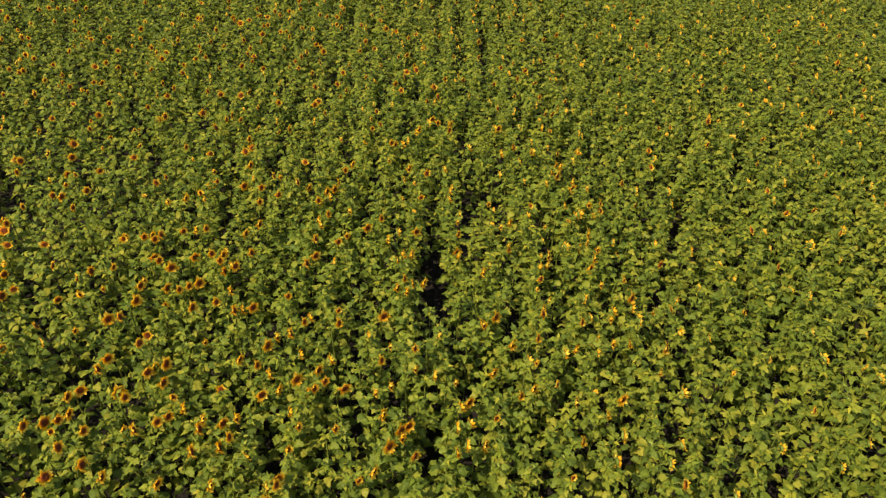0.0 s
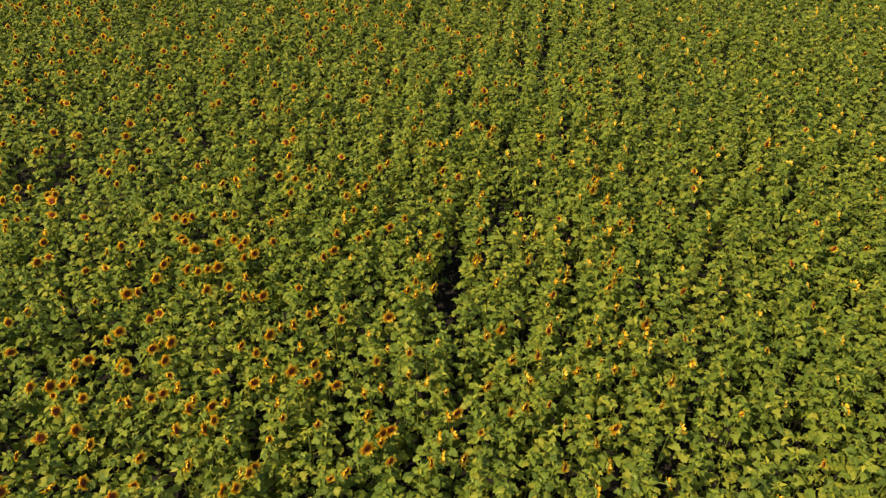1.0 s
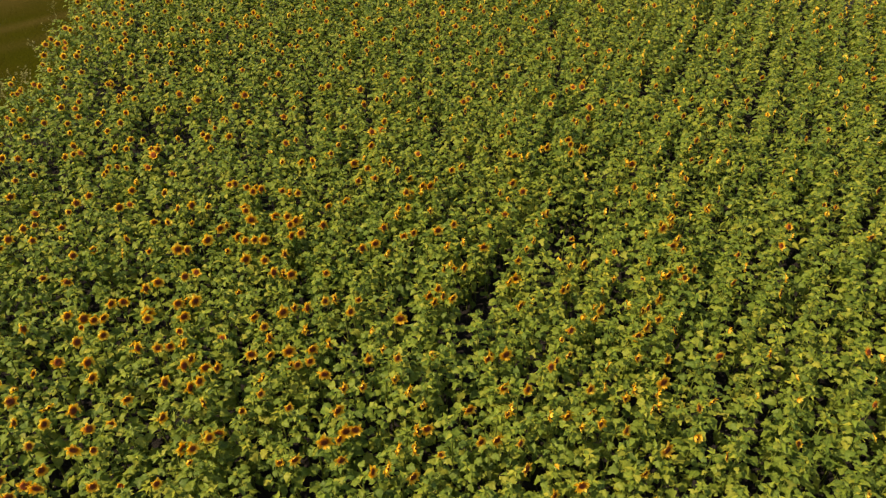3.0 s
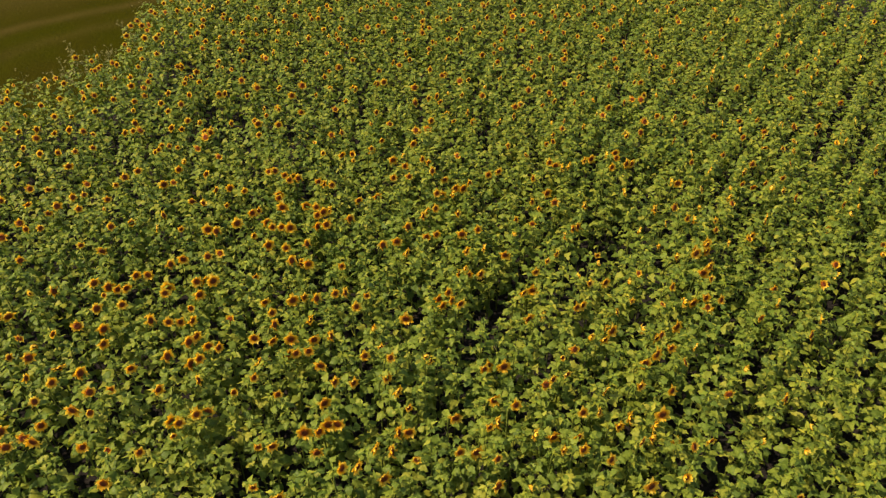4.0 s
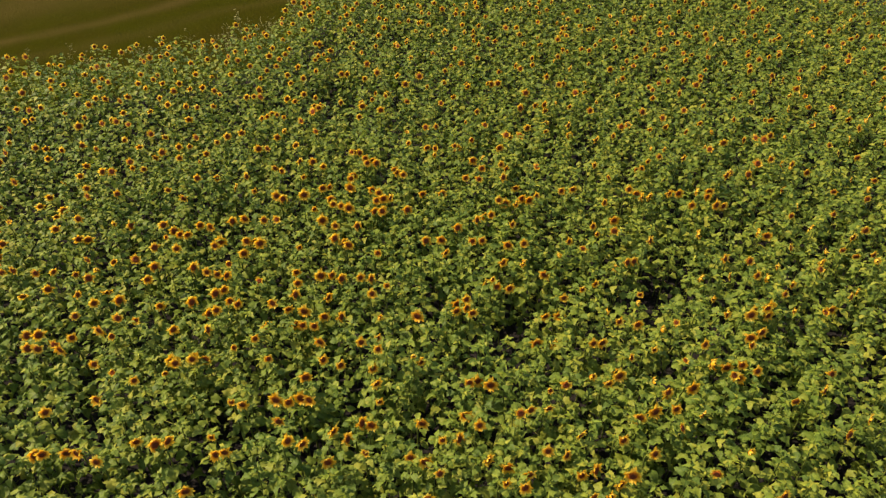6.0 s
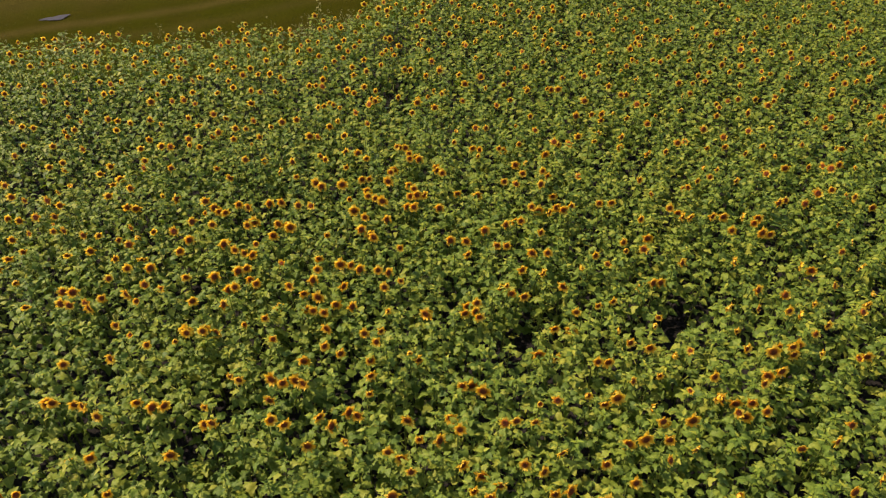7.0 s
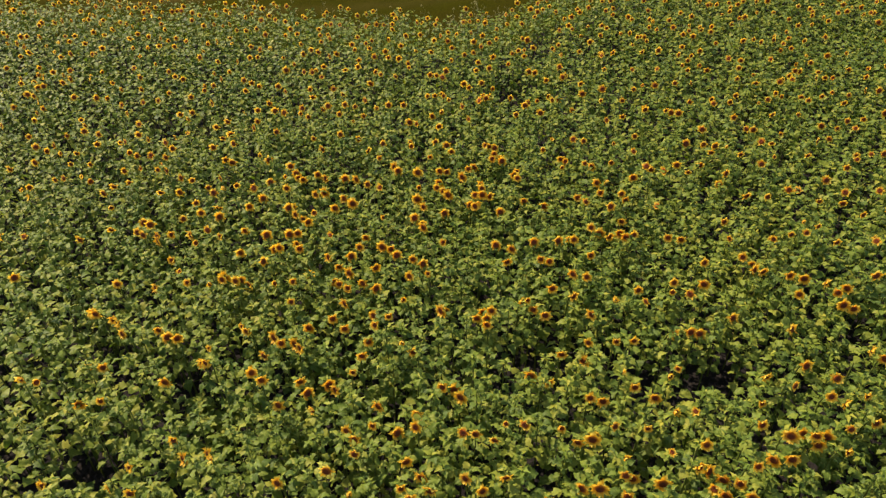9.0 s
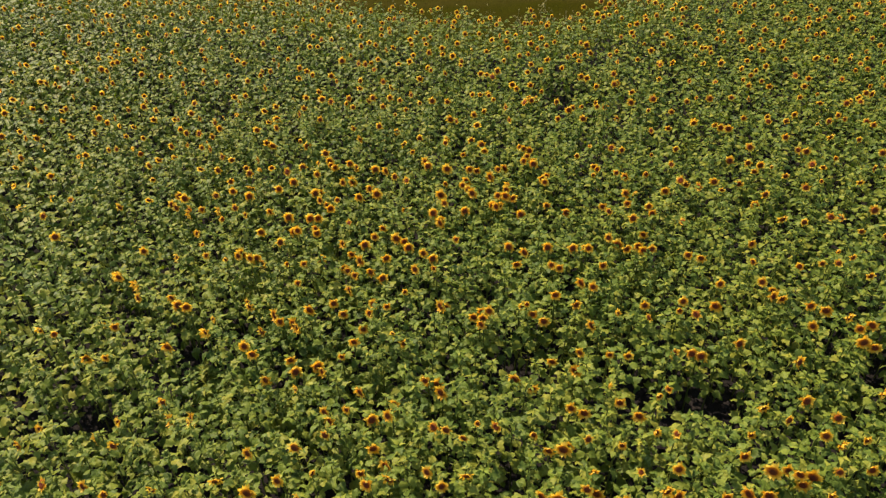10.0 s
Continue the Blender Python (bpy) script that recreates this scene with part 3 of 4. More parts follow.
blooms(-6, 3.52, 0.50, 1.68, 4.92, 0.11, 1.60, 5.57, 0.38, 1.73, 5.82, -0.01, 1.67, 6.37, 0.54, 1.74, 6.42, 0.33, 1.60, 6.92, 0.24, 1.70, 7.11, 0.04, 1.67, 7.49, 0.37, 1.72, 7.63, 0.42, 1.66, 9.45, 0.29, 1.60, 9.56, 0.42, 1.59, 9.56, 0.04, 1.64, 10.06, -0.04, 1.66, 10.41, 0.30, 1.65, 11.16, 0.10, 1.67, 11.18, 0.31, 1.66, 13.00, -0.08, 1.58, 14.01, 0.49, 1.78, 14.16, 0.44, 1.65, 14.41, 0.55, 1.65, 14.77, 0.40, 1.67, 15.25, 0.52, 1.68, 15.80, -0.04, 1.62)
blooms(-6, 16.32, 0.29, 1.70, 17.36, -0.17, 1.61, 18.37, 0.01, 1.66, 18.72, -0.05, 1.65, 22.17, 0.16, 1.62)
blooms(-6, 0.86, 0.48, 1.68, 4.28, 0.51, 1.68, 4.47, -0.03, 1.68, 4.62, 0.42, 1.68, 20.12, 0.29, 1.68, 23.30, 0.28, 1.68, 24.10, 0.44, 1.68, 24.66, 0.46, 1.68, 25.10, 0.26, 1.68, small=True)
blooms(-5, 2.38, 0.08, 1.66, 2.91, -0.14, 1.67, 3.47, 0.10, 1.70, 3.59, 0.22, 1.71, 3.68, -0.08, 1.73, 3.83, 0.21, 1.64, 3.88, 0.37, 1.68, 4.10, 0.22, 1.67, 4.51, 0.40, 1.76, 5.00, -0.14, 1.74, 5.51, 0.38, 1.68, 6.49, 0.09, 1.67, 6.65, 0.19, 1.69, 6.74, 0.38, 1.73, 7.30, -0.07, 1.70, 7.65, -0.15, 1.71, 8.98, -0.10, 1.68, 9.06, 0.30, 1.68, 9.46, 0.46, 1.65, 9.64, -0.15, 1.66, 10.04, 0.19, 1.60, 10.09, 0.40, 1.72, 10.15, 0.12, 1.78, 10.17, 0.27, 1.62)
blooms(-5, 10.32, 0.12, 1.79, 10.35, -0.10, 1.71, 10.45, 0.14, 1.71, 11.14, 0.36, 1.65, 11.50, 0.56, 1.63, 12.27, 0.40, 1.64, 12.78, 0.33, 1.65, 12.85, -0.04, 1.66, 13.15, 0.53, 1.64, 13.67, -0.10, 1.68, 15.32, 0.53, 1.65, 15.68, 0.14, 1.64, 16.54, 0.04, 1.72, 17.78, -0.16, 1.68)
blooms(-5, 0.36, 0.07, 1.68, 0.94, 0.37, 1.68, 5.06, 0.55, 1.68, 8.23, 0.30, 1.68, 14.61, 0.43, 1.97, 18.73, 0.20, 1.68, 18.96, -0.10, 1.57, 20.43, 0.46, 1.68, 20.84, 0.30, 1.68, 22.49, 0.52, 1.75, 24.07, 0.23, 1.68, small=True)
blooms(-4, 5.47, 0.39, 1.71, 5.96, 0.01, 1.81, 6.11, 0.33, 1.70, 6.20, 0.47, 1.73, 6.38, 0.00, 1.76, 6.52, 0.29, 1.73, 6.54, -0.00, 1.74, 6.57, 0.48, 1.75, 7.69, 0.55, 1.60, 7.82, 0.22, 1.63, 8.81, -0.06, 1.79, 8.94, 0.03, 1.67, 8.95, 0.21, 1.75, 10.59, -0.15, 1.63, 13.21, -0.07, 1.63, 15.66, 0.32, 1.67, 15.96, 0.56, 1.76, 16.70, 0.19, 1.60, 16.85, 0.28, 1.62, 17.60, 0.08, 1.66, 19.15, -0.00, 1.66)
blooms(-4, 4.21, 0.32, 1.68, 18.11, -0.05, 1.83, 23.53, 0.14, 1.68, small=True)
blooms(-3, 3.36, 0.14, 1.63, 4.03, 0.32, 1.69, 5.20, 0.25, 1.67, 5.20, 0.44, 1.71, 5.45, 0.53, 1.72, 5.49, 0.38, 1.67, 5.67, 0.50, 1.65, 6.74, 0.49, 1.69, 7.09, 0.01, 1.69, 7.27, 0.21, 1.57, 7.44, 0.48, 1.61, 7.50, 0.05, 1.67, 7.93, 0.46, 1.64, 8.11, -0.11, 1.68, 8.25, 0.02, 1.71, 8.34, 0.25, 1.73, 8.61, 0.41, 1.65, 8.79, 0.51, 1.66, 10.23, 0.21, 1.68, 10.51, 0.34, 1.64, 10.95, 0.27, 1.70, 11.41, 0.31, 1.69, 11.69, 0.22, 1.61, 11.69, 0.46, 1.69)
blooms(-3, 12.12, 0.19, 1.73, 12.30, 0.17, 1.62, 12.41, 0.35, 1.65, 12.68, 0.27, 1.68, 12.73, 0.43, 1.69, 12.84, 0.52, 1.70, 12.86, -0.14, 1.60, 13.52, 0.57, 1.66, 14.78, 0.33, 1.70, 17.42, 0.19, 1.66, 17.61, -0.06, 1.74, 18.34, 0.01, 1.74)
blooms(-3, 4.58, 0.35, 1.68, 9.25, 0.04, 1.68, 19.00, 0.11, 1.70, 19.98, 0.33, 1.68, 20.30, 0.31, 1.68, 20.71, 0.43, 1.68, 21.56, 0.35, 1.68, 22.84, 0.47, 1.68, 26.76, 0.43, 1.68, small=True)
blooms(-2, 3.02, -0.00, 1.62, 3.13, 0.13, 1.68, 3.39, 0.16, 1.55, 3.51, 0.35, 1.67, 7.17, -0.07, 1.61, 7.24, 0.05, 1.64, 7.30, 0.49, 1.59, 7.39, 0.17, 1.65, 7.66, 0.05, 1.62, 7.87, 0.22, 1.60, 10.34, -0.05, 1.62, 10.99, -0.02, 1.61, 11.09, 0.13, 1.67, 11.43, 0.52, 1.64, 13.70, -0.02, 1.68)
blooms(-2, 6.42, 0.48, 1.68, 6.44, -0.05, 1.68, 8.48, 0.28, 1.77, 8.83, 0.26, 1.80, 11.87, 0.11, 1.68, 15.37, 0.30, 1.68, 15.82, 0.24, 1.68, 16.02, 0.37, 1.79, 16.31, 0.27, 1.83, 17.48, -0.02, 1.74, 21.02, 0.47, 1.79, 21.53, 0.46, 1.68, 23.09, 0.12, 1.68, 27.59, 0.29, 1.68, small=True)
blooms(-1, 3.69, 0.02, 1.66, 4.24, -0.05, 1.65, 4.41, 0.19, 1.73, 4.57, 0.28, 1.72, 5.70, 0.34, 1.75, 6.12, 0.53, 1.72, 6.70, 0.41, 1.73, 7.10, 0.26, 1.72, 7.28, 0.48, 1.67, 7.77, 0.32, 1.65, 8.91, 0.27, 1.59, 9.01, 0.17, 1.42, 9.63, 0.47, 1.64, 10.31, 0.45, 1.63, 10.46, 0.54, 1.62, 10.90, 0.21, 1.74, 11.21, 0.39, 1.66, 11.58, 0.05, 1.69, 12.38, 0.44, 1.59, 13.01, 0.47, 1.67, 13.57, 0.52, 1.71, 13.77, 0.08, 1.70, 14.47, 0.09, 1.74, 14.59, 0.36, 1.72)
blooms(-1, 14.69, 0.14, 1.67, 14.70, 0.46, 1.73, 17.92, -0.00, 1.64, 18.70, 0.54, 1.69, 18.83, 0.28, 1.58, 19.07, 0.48, 1.64)
blooms(-1, 3.23, 0.53, 1.68, 5.12, 0.56, 1.68, 5.60, 0.15, 1.68, 8.00, 0.43, 1.87, 16.41, -0.01, 1.78, 17.03, 0.20, 1.88, 17.18, -0.01, 1.76, 19.60, 0.00, 1.68, 22.05, 0.43, 1.40, 24.82, 0.32, 1.68, small=True)
blooms(0, 4.47, 0.38, 1.65, 5.04, 0.15, 1.73, 5.12, 0.28, 1.83, 6.25, -0.05, 1.75, 6.46, -0.07, 1.66, 6.55, 0.04, 1.69, 7.49, 0.43, 1.67, 7.62, 0.10, 1.67, 8.33, 0.45, 1.63, 9.45, -0.09, 1.66, 9.57, 0.21, 1.79, 9.61, -0.00, 1.67, 9.71, -0.14, 1.69, 10.65, -0.05, 1.61, 11.44, 0.02, 1.55, 15.12, -0.11, 1.73, 15.37, -0.04, 1.70, 15.63, 0.19, 1.71, 15.71, 0.41, 1.70, 16.00, 0.29, 1.65, 16.41, 0.33, 1.87, 16.92, 0.14, 1.64, 17.17, 0.42, 1.64, 17.66, 0.31, 1.68)
blooms(0, 20.40, 0.02, 1.61, 20.64, -0.10, 1.49, 21.33, 0.44, 1.62)
blooms(0, 3.48, -0.07, 1.68, 7.77, 0.11, 1.95, 23.02, 0.43, 1.68, 23.47, 0.26, 1.35, 23.66, -0.15, 1.68, 24.57, 0.17, 1.40, 25.74, 0.20, 1.68, 27.06, -0.05, 1.68, small=True)
blooms(1, 3.32, -0.08, 1.70, 5.86, 0.01, 1.90, 5.99, 0.16, 1.93, 6.22, 0.43, 1.68, 6.52, 0.02, 1.64, 6.64, 0.22, 1.63, 6.95, 0.09, 1.60, 7.06, 0.22, 1.62, 8.66, 0.52, 1.66, 8.84, 0.48, 1.52, 10.01, 0.56, 1.71, 10.66, 0.12, 1.56, 11.03, 0.11, 1.33, 12.63, -0.04, 1.52, 12.91, -0.03, 1.55, 13.05, 0.03, 1.53, 13.69, -0.14, 1.61, 14.39, 0.41, 1.77, 15.63, -0.03, 1.67, 15.81, 0.01, 1.63, 18.21, -0.14, 1.57)
blooms(1, 3.64, -0.02, 1.86, 7.34, 0.00, 1.68, 11.06, 0.12, 1.74, 11.56, 0.11, 1.78, 11.83, 0.14, 1.68, 14.71, -0.04, 2.04, 17.15, 0.50, 1.68, 18.36, 0.37, 1.57, 19.46, 0.44, 1.69, small=True)
blooms(2, 4.89, 0.33, 1.55, 5.28, 0.40, 1.65, 7.17, 0.30, 1.54, 7.29, 0.49, 1.67, 7.67, -0.11, 1.58, 7.89, 0.49, 1.66, 8.21, 0.24, 1.69, 8.89, -0.02, 1.63, 10.28, -0.07, 1.59, 10.78, 0.34, 1.56, 10.98, 0.36, 1.56, 11.52, 0.24, 1.60, 11.79, 0.45, 1.56, 13.64, 0.34, 1.51, 14.19, 0.41, 1.75, 15.35, 0.33, 1.72, 15.55, 0.44, 1.67)
blooms(2, 3.12, 0.50, 1.68, 4.25, 0.48, 1.68, 7.55, 0.54, 1.93, 12.32, 0.05, 1.61, 16.27, 0.46, 1.79, 16.81, 0.29, 1.68, 17.92, 0.46, 1.68, 18.65, 0.44, 1.68, 22.75, 0.37, 1.56, 23.88, 0.18, 1.68, small=True)
blooms(3, 6.24, 0.36, 1.68, 7.92, 0.31, 1.73, 8.11, 0.52, 1.67, 10.36, 0.33, 1.58, 10.55, 0.37, 1.67, 10.64, 0.23, 1.54, 12.98, 0.57, 1.73, 14.13, 0.35, 1.75, 14.37, 0.41, 1.66)
blooms(3, 8.14, -0.13, 1.82, 11.36, 0.37, 1.72, 13.25, 0.13, 1.68, 14.69, 0.41, 1.87, 17.96, 0.36, 1.83, 19.30, 0.35, 1.68, 20.65, 0.32, 1.57, 22.80, 0.51, 1.68, 22.93, 0.14, 1.68, 26.10, 0.53, 1.68, small=True)
blooms(4, 6.34, 0.21, 1.75, 7.01, 0.33, 1.77, 8.67, -0.02, 1.67, 8.81, 0.48, 1.67, 8.86, 0.16, 1.61, 9.67, 0.46, 1.70, 10.15, 0.35, 1.73, 10.37, 0.45, 1.78, 10.88, -0.00, 1.62, 10.89, 0.27, 1.63, 11.21, 0.47, 1.71, 11.76, 0.38, 1.77, 11.94, 0.36, 1.63, 12.10, 0.48, 1.60, 12.82, 0.40, 1.72, 13.07, 0.43, 1.74, 13.24, 0.12, 1.77, 13.48, 0.05, 1.59, 13.53, 0.21, 1.81, 13.64, 0.23, 1.63, 13.78, 0.15, 1.68, 14.62, 0.07, 1.66, 15.63, 0.05, 1.63, 16.75, 0.02, 1.66)
blooms(4, 19.54, 0.43, 1.64)
blooms(4, 4.17, 0.07, 1.68, 6.72, 0.04, 1.68, 7.81, 0.08, 2.00, 7.91, 0.29, 2.01, 11.97, 0.09, 1.77, 13.82, 0.53, 1.91, 16.21, 0.37, 1.68, 16.51, 0.54, 1.68, 17.97, 0.51, 1.80, 18.52, -0.04, 1.68, 18.81, -0.08, 1.68, 21.00, 0.01, 1.68, 24.13, 0.56, 1.68, small=True)
blooms(5, 7.09, 0.54, 1.84, 8.07, 0.50, 1.75, 8.11, -0.09, 1.73, 8.82, 0.24, 1.72, 9.00, -0.16, 1.72, 9.09, 0.18, 1.68, 9.31, 0.22, 1.74, 10.71, -0.16, 1.71, 11.97, 0.03, 1.67, 12.23, -0.10, 1.70, 14.68, 0.04, 1.57)
blooms(5, 7.59, 0.31, 1.68, 8.98, 0.54, 1.68, 9.81, 0.18, 1.68, 12.23, 0.17, 1.68, 12.43, -0.12, 1.91, 13.53, -0.12, 1.68, 13.78, 0.35, 1.68, 13.83, 0.08, 1.68, 15.72, 0.50, 2.02, 16.95, 0.06, 1.68, 17.37, 0.07, 1.83, 21.08, -0.04, 1.68, 21.45, 0.39, 1.68, 26.34, 0.05, 1.68, small=True)
blooms(6, 6.24, -0.10, 1.71, 6.44, 0.34, 1.69, 7.10, 0.39, 1.75, 7.52, 0.16, 1.75, 7.70, 0.31, 1.76, 8.24, 0.23, 1.73, 11.14, 0.06, 1.63, 11.97, 0.26, 1.61, 13.10, 0.18, 1.66, 13.86, 0.28, 1.67, 15.56, 0.51, 1.65)
blooms(6, 9.41, 0.14, 1.68, 9.56, -0.07, 1.68, 9.60, 0.52, 1.68, 10.47, -0.13, 1.68, 11.93, -0.17, 1.80, 14.74, 0.56, 1.68, 15.31, 0.10, 1.68, 17.60, 0.56, 1.68, small=True)
blooms(7, 6.75, 0.37, 1.72, 7.23, 0.39, 1.73, 11.23, -0.14, 1.68, 11.28, 0.16, 1.57, 11.41, 0.29, 1.55)
blooms(7, 5.61, 0.31, 1.68, 5.93, 0.05, 1.68, 9.34, 0.49, 1.68, 9.57, 0.06, 1.68, 10.26, 0.16, 1.68, 10.39, 0.55, 1.68, 12.32, 0.24, 1.68, 12.34, 0.02, 1.68, 13.04, 0.20, 1.68, 16.60, -0.13, 1.68, 17.30, 0.03, 1.71, 19.50, 0.03, 1.68, 22.28, -0.06, 1.68, 26.27, 0.45, 1.68, small=True)
blooms(8, 6.60, 0.32, 1.69, 7.22, 0.29, 1.68, 7.78, 0.32, 1.69, 13.15, 0.39, 1.67)
blooms(8, 5.93, 0.42, 1.68, 6.28, 0.43, 1.68, 11.09, -0.03, 1.68, 11.61, 0.25, 1.68, 12.16, 0.08, 1.68, 19.10, -0.06, 1.68, 19.58, 0.32, 1.68, 19.99, 0.27, 1.68, 21.52, -0.17, 1.68, 22.16, 0.12, 1.68, 22.77, 0.11, 1.68, 24.10, 0.47, 1.68, small=True)
blooms(9, 18.93, 0.32, 1.68, 23.39, 0.16, 1.68, 24.75, 0.19, 1.68, 27.11, -0.04, 1.68, small=True)
blooms(10, 8.67, 0.03, 1.67, 9.02, -0.06, 1.66, 14.20, -0.12, 1.72, 16.12, -0.11, 1.62)
blooms(10, 7.89, 0.03, 1.68, 13.98, 0.39, 1.68, 18.06, 0.30, 1.68, 24.15, 0.00, 1.68, small=True)
blooms(11, 11.46, 0.52, 1.68, 12.16, 0.21, 1.68, 27.78, -0.15, 1.68, small=True)
blooms(13, 16.95, -0.13, 1.65)
blooms(15, 16.39, 0.23, 1.68, small=True)

# ---- sunflowers in the nearest stretch, each a plant of its own ----
NECK = 0.15


def part(name, mesh, parent, label=""):
    ob = new(name, mesh)
    ob.parent = parent
    return tagged(ob, label) if label else ob


def sunflower(rng, leaf_meshes, young_meshes, size):
    """A plant in bloom: stem, leaves on their stalks, and a head with cup, petals and disc, facing +x."""
    root = new("sunflower")
    tall = HEAD - 0.05
    bend = [(0, 0, -0.05), (rng.uniform(-0.02, 0.02), rng.uniform(-0.02, 0.02), tall * 0.5), (0.0, 0.0, tall * 0.86), (NECK * 0.28, 0, tall * 0.965), (NECK * 0.62, 0, tall + 0.03), (NECK * 0.85, 0, tall + 0.035)]
    stem = Pile()
    stem.add(tube_shape(bend, (0.016, 0.014, 0.012, 0.010, 0.009, 0.011), 6))
    part("stem", stem.mesh("stem", [STEM]), root)
    for z, r, n in leaf_places(rng, 15, tall, 0.178, 6):
        leaf = part("leaf", rng.choice(young_meshes if n < 0 else leaf_meshes), root)
        leaf.matrix_basis = Matrix(placed((0, 0, z), r, abs(n)).tolist())
    disc, petals, cup = rng.choice(FULL_HEADS)
    m = placed((NECK, 0, HEAD), facing(rng.uniform(-42, 6), rng.uniform(-8, 26)), size)
    head = None
    for name, shape, material in (("flower_head", cup, BRACT), ("petals", petals, PETAL), ("seed_disc", disc, DISC)):
        pile = Pile()
        pile.add(shape)
        ob = part(name, pile.mesh(name, [material]), head or root, {"petals": "golden yellow ray petals", "seed_disc": "dark brown seed disc with an orange rim"}.get(name, ""))
        if head is None:
            head = ob
            head.matrix_basis = Matrix(m.tolist())
    root["head"] = "large" if size > 1.08 else "small" if size < 0.88 else "round"
    return tagged(root, category="sunflower", group="sunflowers in bloom")


def beside_gap(x, y):
    return any(abs(x - a) < w + 0.5 and abs(y - c) < n + 0.5 for a, c, w, n in GAPS)


def near_stretch(x, y, *_):
    return (x - 0.8) ** 2 + (y - 9.2) ** 2 < NEAR ** 2


NEAR = 7.0
rng = random.Random(23)
leaf_meshes, young_meshes = [], []
for shapes, meshes in ((FINE_LEAVES, leaf_meshes), (YOUNG_LEAVES, young_meshes)):
    for shape in shapes:
        pile = Pile()
        pile.add(shape)
        meshes.append(pile.mesh("leaf", [YOUNG if shapes is YOUNG_LEAVES else LEAF], smooth=shapes is FINE_LEAVES))
single = [p for p in BLOOMING if near_stretch(*p)][:300]
kinds = []
for i, (x, y, z, small) in enumerate(single):
    around = rng.uniform(-22, 22)
    m = pose(x - NECK * math.cos(radians(around)), y - NECK * math.sin(radians(around)), 0, rng.uniform(-0.5, 0.5), rng.uniform(-0.5, 0.5), around) @ Matrix.Diagonal((1, 1, z / HEAD, 1))
    if i < 12:
        plant = sunflower(rng, leaf_meshes, young_meshes, 0.68 + 0.046 * i)
        kinds.append(plant)
        plant.matrix_basis = m
    else:
        plant = copy_thing(rng.choice(kinds[:6] if small else kinds[4:]), m)
    where = "beside an open dark lane" if lane_push(x - NECK, y) else "beside a bare gap" if beside_gap(x, y) else "among dense green leaves"
    reach = "tall" if z > 1.85 else "short" if z < 1.6 else "upright"
    tagged(plant, f"{reach} sunflower with a {plant['head']} golden head, {where}")


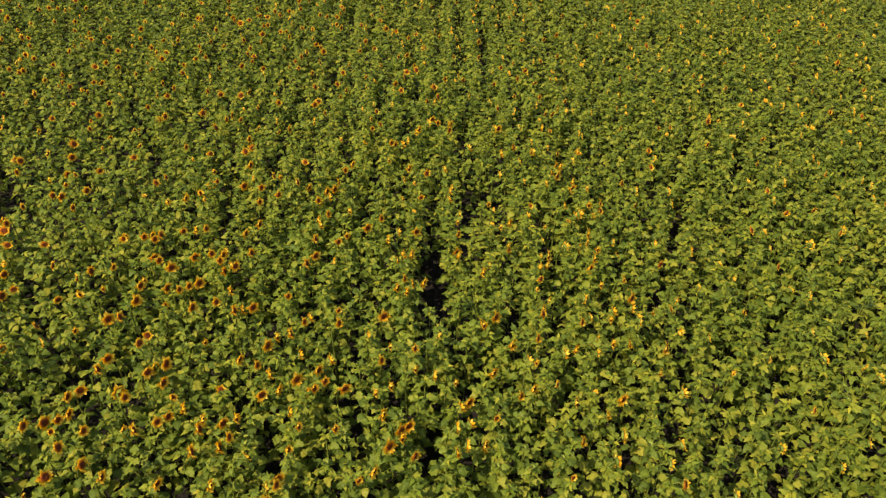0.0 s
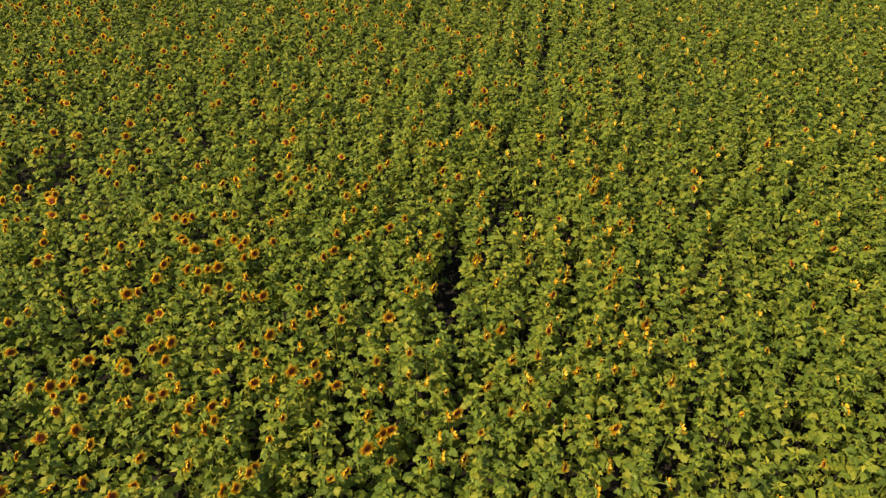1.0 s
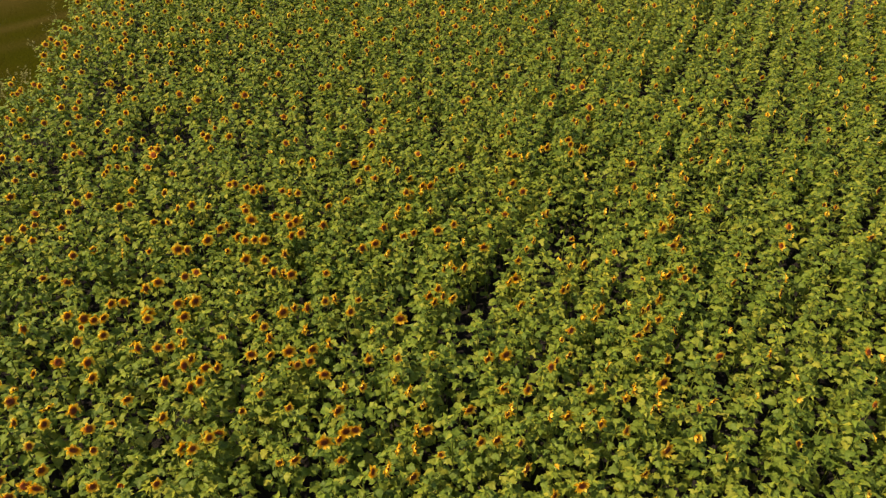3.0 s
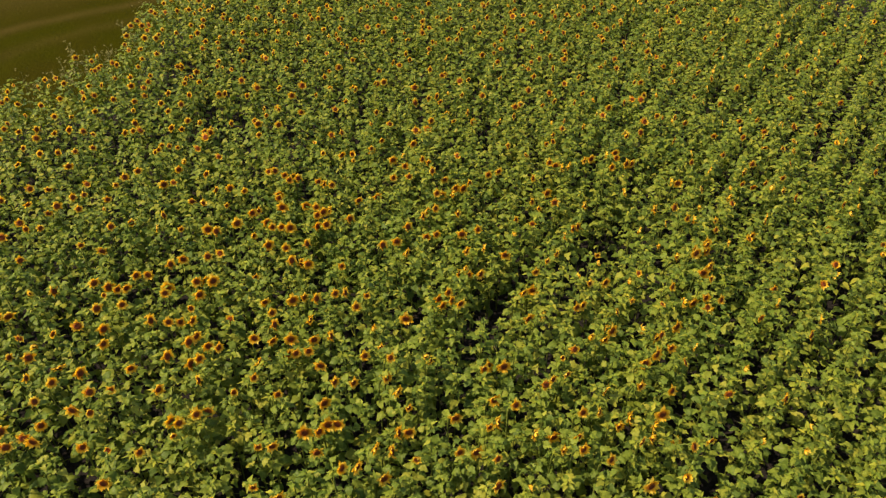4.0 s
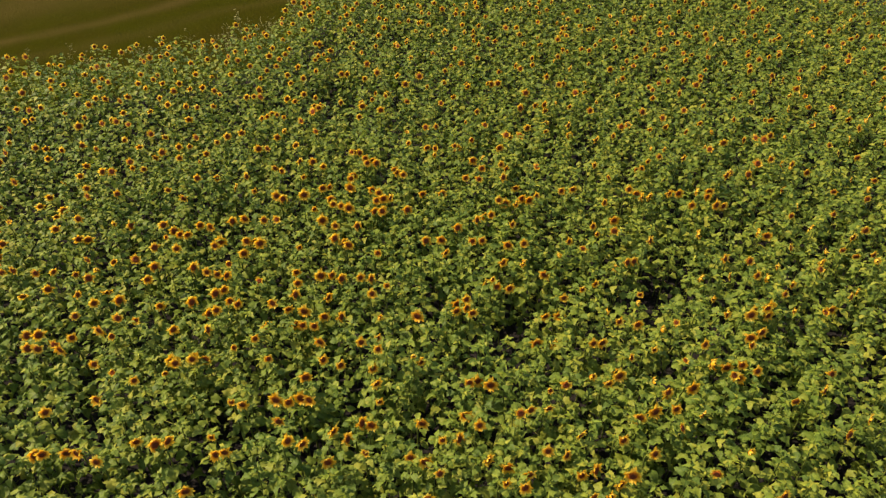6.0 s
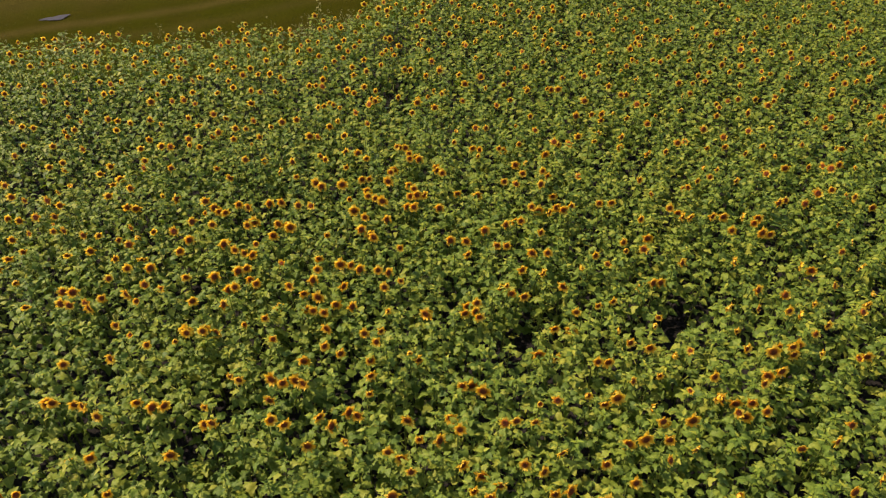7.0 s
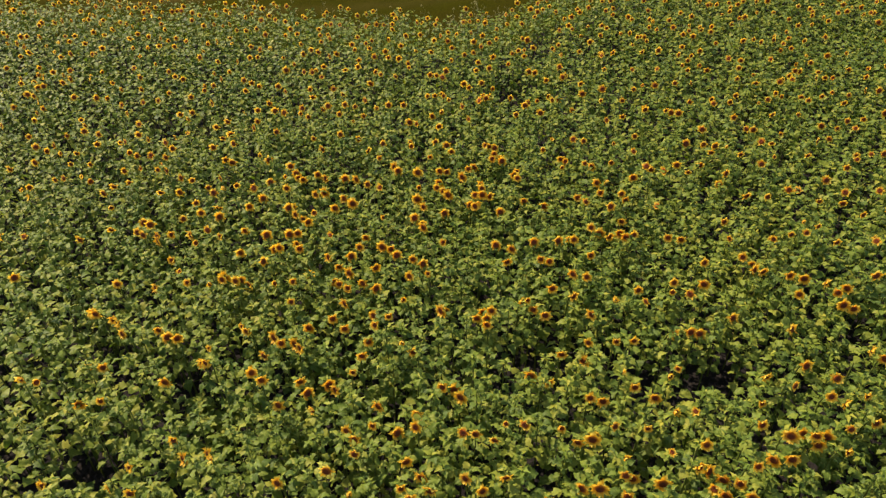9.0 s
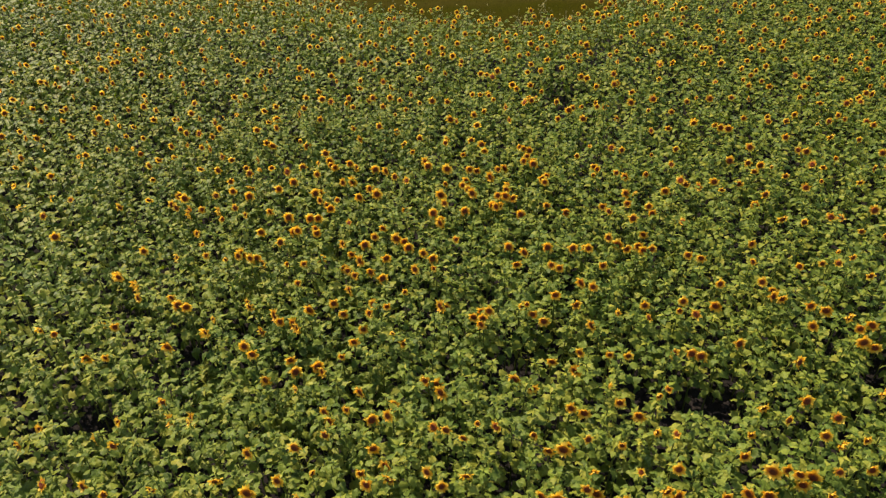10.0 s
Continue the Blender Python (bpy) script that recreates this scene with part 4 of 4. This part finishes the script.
# ---- the rest of the crop, joined ----
def build_crop():
    rng = random.Random(5)
    pile = Pile()
    taken = {}
    for x, y, z, small in BLOOMING:
        own = near_stretch(x, y)
        taken.setdefault(round((x - NECK - 0.05 - FIRST) / ROW), []).append((x - NECK, y, z, own, small))
    spots = []
    for row in range(-42, 26):
        mid = FIRST + ROW * row
        fixed = taken.get(row, [])
        spots += [(x, y, "full", z, rng.uniform(0.75, 1.0) if small else rng.uniform(0.88, 1.18)) for x, y, z, own, small in fixed if not own]
        y = SOUTH + rng.uniform(0, 0.3)
        while y < NORTH:
            y += rng.uniform(0.17, 0.31)
            x = mid + rng.gauss(0, 0.11)
            if x < field_edge(y) + rng.uniform(-0.1, 0.25) or x > EAST:
                continue
            if bare(x, y):
                if rng.random() < 0.55:
                    spots.append((x, y, "stunted", 0.8, 1.0))
                continue
            if any(abs(y - b) < 0.12 for _, b, *_ in fixed):
                continue
            chance = 0.34 if x < -6 and y < 5 else 0.30 if x < -8 and y < 9 else 0.32 if x < -11 else 0.27 if y > 20 and x < -2 else 0.17 if y > 17 else 0.21 if x > 1.5 else 0.08 if x < -3 else 0.02
            draw = rng.random()
            kind = "full" if draw < chance else "opening" if draw < chance + 0.10 else "bud" if draw < 0.62 else "leafy"
            spots.append((x, y, kind, rng.gauss(canopy(x, y) + 0.06, 0.06), rng.uniform(0.75, 1.1)))
    cells = {}
    for x, y, *_ in spots + [(p[0] - NECK, p[1]) for p in single]:
        cells.setdefault((int(x // 0.5), int(y // 0.5)), []).append((x, y))
    for i in range(-36, 60):              # plants that close chance holes in the canopy
        for j in range(30, 240):
            x, y = i * 0.25 + rng.uniform(-0.1, 0.1), j * 0.12
            close = [p for a in (-1, 0, 1) for c in (-1, 0, 1) for p in cells.get((int(x // 0.5) + a, int(y // 0.5) + c), ())]
            if bare(x, y) or any(abs(x - m) < 0.2 and s < y < n for m, s, n, _ in OPEN) or any(math.hypot(x - p[0], y - p[1]) < (0.345 if x > 3 else 0.36 if x > 1.5 else 0.35 if x > -3 else 0.39) for p in close):
                continue
            spots.append((x, y, "bud" if rng.random() < 0.5 else "leafy", canopy(x, y), 1.0))
            cells.setdefault((int(x // 0.5), int(y // 0.5)), []).append((x, y))
    for x, y, kind, high, broad in spots:
        far = math.hypot(x - 2, y - 8) > 11.5
        tall = high - 0.05 if kind == "full" else canopy(x, y) + rng.gauss(-0.03, 0.10)
        push = lane_push(x, y)
        if kind == "stunted":
            tall = rng.uniform(0.5, 0.95)
        base = np.array((x + push, y, -0.05))
        top = np.array((x + 1.6 * push + rng.gauss(0, 0.04), y + rng.gauss(0, 0.04), tall))
        pile.add(tube_shape([base, (base + top) / 2, top], (0.015, 0.013, 0.009), 3), slot=1)
        thin = sparse(x, y)
        leaves = FAR_LEAVES if thin or far else TOOTHED_LEAVES if math.hypot(x - 1, y - 9) < 6.5 else JOINED_LEAVES
        count, crown = (8, 2) if outermost(x, y) else (13, 4) if thin else (20, 5) if far else (23, 8)
        for z, r, n in leaf_places(rng, count, tall, 0.25 if outermost(x, y) else 0.20 if thin else 0.155 if push else 0.162, crown):
            at = base + (top - base) * (z / tall)
            pile.add(rng.choice(YOUNG_LEAVES if n < 0 else leaves), placed(at, r, abs(n)), 5 if n < 0 else 0)
        turn_to = facing(rng.gauss(-18, 24), rng.gauss(10, 14))
        if kind == "full":
            disc, petals, cup = rng.choice(FAR_HEADS)
            head = np.array((x + NECK, y, high))
            pile.add(tube_shape([top - (0, 0, 0.04), (top + head) / 2 + (0, 0, 0.03), head - 0.03 * (turn_to @ np.array((0, 0, 1.0)))], (0.009, 0.009, 0.011), 3), slot=1)
            m = placed(head, turn_to, broad)
            for shape, slot in ((disc, 2), (petals, 3), (cup, 4)):
                pile.add(shape, m, slot)
        elif kind == "opening":
            disc, petals, cup = rng.choice(OPENING)
            m = placed(top + (0.02, 0, 0.04), facing(rng.gauss(-12, 28), rng.gauss(24, 18)), rng.uniform(0.85, 1.3))
            for shape, slot in ((disc, 2), (petals, 3), (cup, 4)):
                pile.add(shape, m, slot)
        elif kind == "bud":
            pile.add(rng.choice(BUDS), placed(top + (0, 0, 0.02), facing(rng.gauss(0, 40), rng.gauss(62, 15)), rng.uniform(0.7, 1.2)), 4)
    me = pile.mesh("sunflower_crop", [LEAF, STEM, DISC, PETAL, BRACT, YOUNG])
    tagged(new("sunflower_crop", me), "dense green sunflower crop in rows, partly in bud and bloom", "crop", kind="stuff")


build_crop()


# ---- the verge ----
def build_verge():
    rng = random.Random(8)
    pile = Pile()
    for _ in range(15000):
        y = rng.uniform(-8, 30)
        x = field_edge(y) + 0.6 - 17 * rng.random() ** 1.3
        if rng.random() < worn_track(x, y):
            continue
        for _ in range(3):
            a, h, w = rng.uniform(0, 360), rng.uniform(0.012, 0.035), rng.uniform(0.004, 0.009)
            v = np.array([(-w, 0, 0), (w, 0, 0), (0, h * 0.3, h * 0.7), (0, h * rng.uniform(0.5, 0.9), h * 0.9)])
            pile.add((v, np.array([(0, 1, 2), (1, 3, 2)]), np.full(4, 0.5)), placed((x + rng.gauss(0, 0.05), y + rng.gauss(0, 0.05), -0.02), turn("z", a)))
    tagged(new("verge_grass", pile.mesh("verge_grass", [GRASS])), "short dry olive grass on the field verge", "grass", kind="stuff")
    pile = Pile()
    for _ in range(80):
        y = rng.gauss(12, 4)
        x = field_edge(y) + rng.gauss(-0.3, 0.35)
        h = rng.uniform(0.8, 1.6)
        top = np.array((x + rng.gauss(0, 0.1), y + rng.gauss(0, 0.1), h))
        pile.add(tube_shape([(x, y, -0.05), ((x + top[0]) / 2, (y + top[1]) / 2 + 0.02, h * 0.55), top], (0.006, 0.005, 0.003), 3))
        for _ in range(7):
            a, n = rng.uniform(0, 360), rng.uniform(0.07, 0.16)
            at = np.array((x, y, 0)) + (top - (x, y, 0)) * rng.uniform(0.55, 1.0)
            end = at + np.array((n * math.cos(radians(a)), n * math.sin(radians(a)), n * 0.9))
            pile.add(tube_shape([at, end], (0.003, 0.002), 3))
            for _ in range(3):
                w = rng.uniform(0.012, 0.03)
                v = np.array([(-w, 0, 0), (w, 0, 0.005), (0, w, 0.01), (0, -w, 0.004)])
                pile.add((v, np.array([(0, 1, 2), (0, 3, 1)]), np.full(4, 0.5)), placed(end + np.array([rng.gauss(0, 0.02) for _ in range(3)]), turn("z", rng.uniform(0, 360))))
    tagged(new("tall_weeds", pile.mesh("tall_weeds", [STRAW])), "tall pale flowering weeds along the crop edge", "weeds", kind="stuff")


build_verge()


def puddle(x, y):
    """A flat pool with an uneven shore, lying in the worn track."""
    v, f = [(0, 0, 0)], []
    for k in range(28):
        a = 2 * math.pi * k / 28
        rad = 1 + 0.22 * math.sin(3 * a + 1) + 0.1 * math.sin(7 * a)
        v.append((0.24 * rad * math.cos(a), 0.5 * rad * math.sin(a), 0))
    f = [(0, 1 + k, 1 + (k + 1) % 28) for k in range(28)]
    ob = new("puddle", mesh_of("puddle", v, f, [WATER]))
    ob.location = (x, y, 0.012)
    tagged(ob, "pale shallow puddle in the worn dirt track", "puddle", kind="structure")


puddle(-24.2, 4.6)
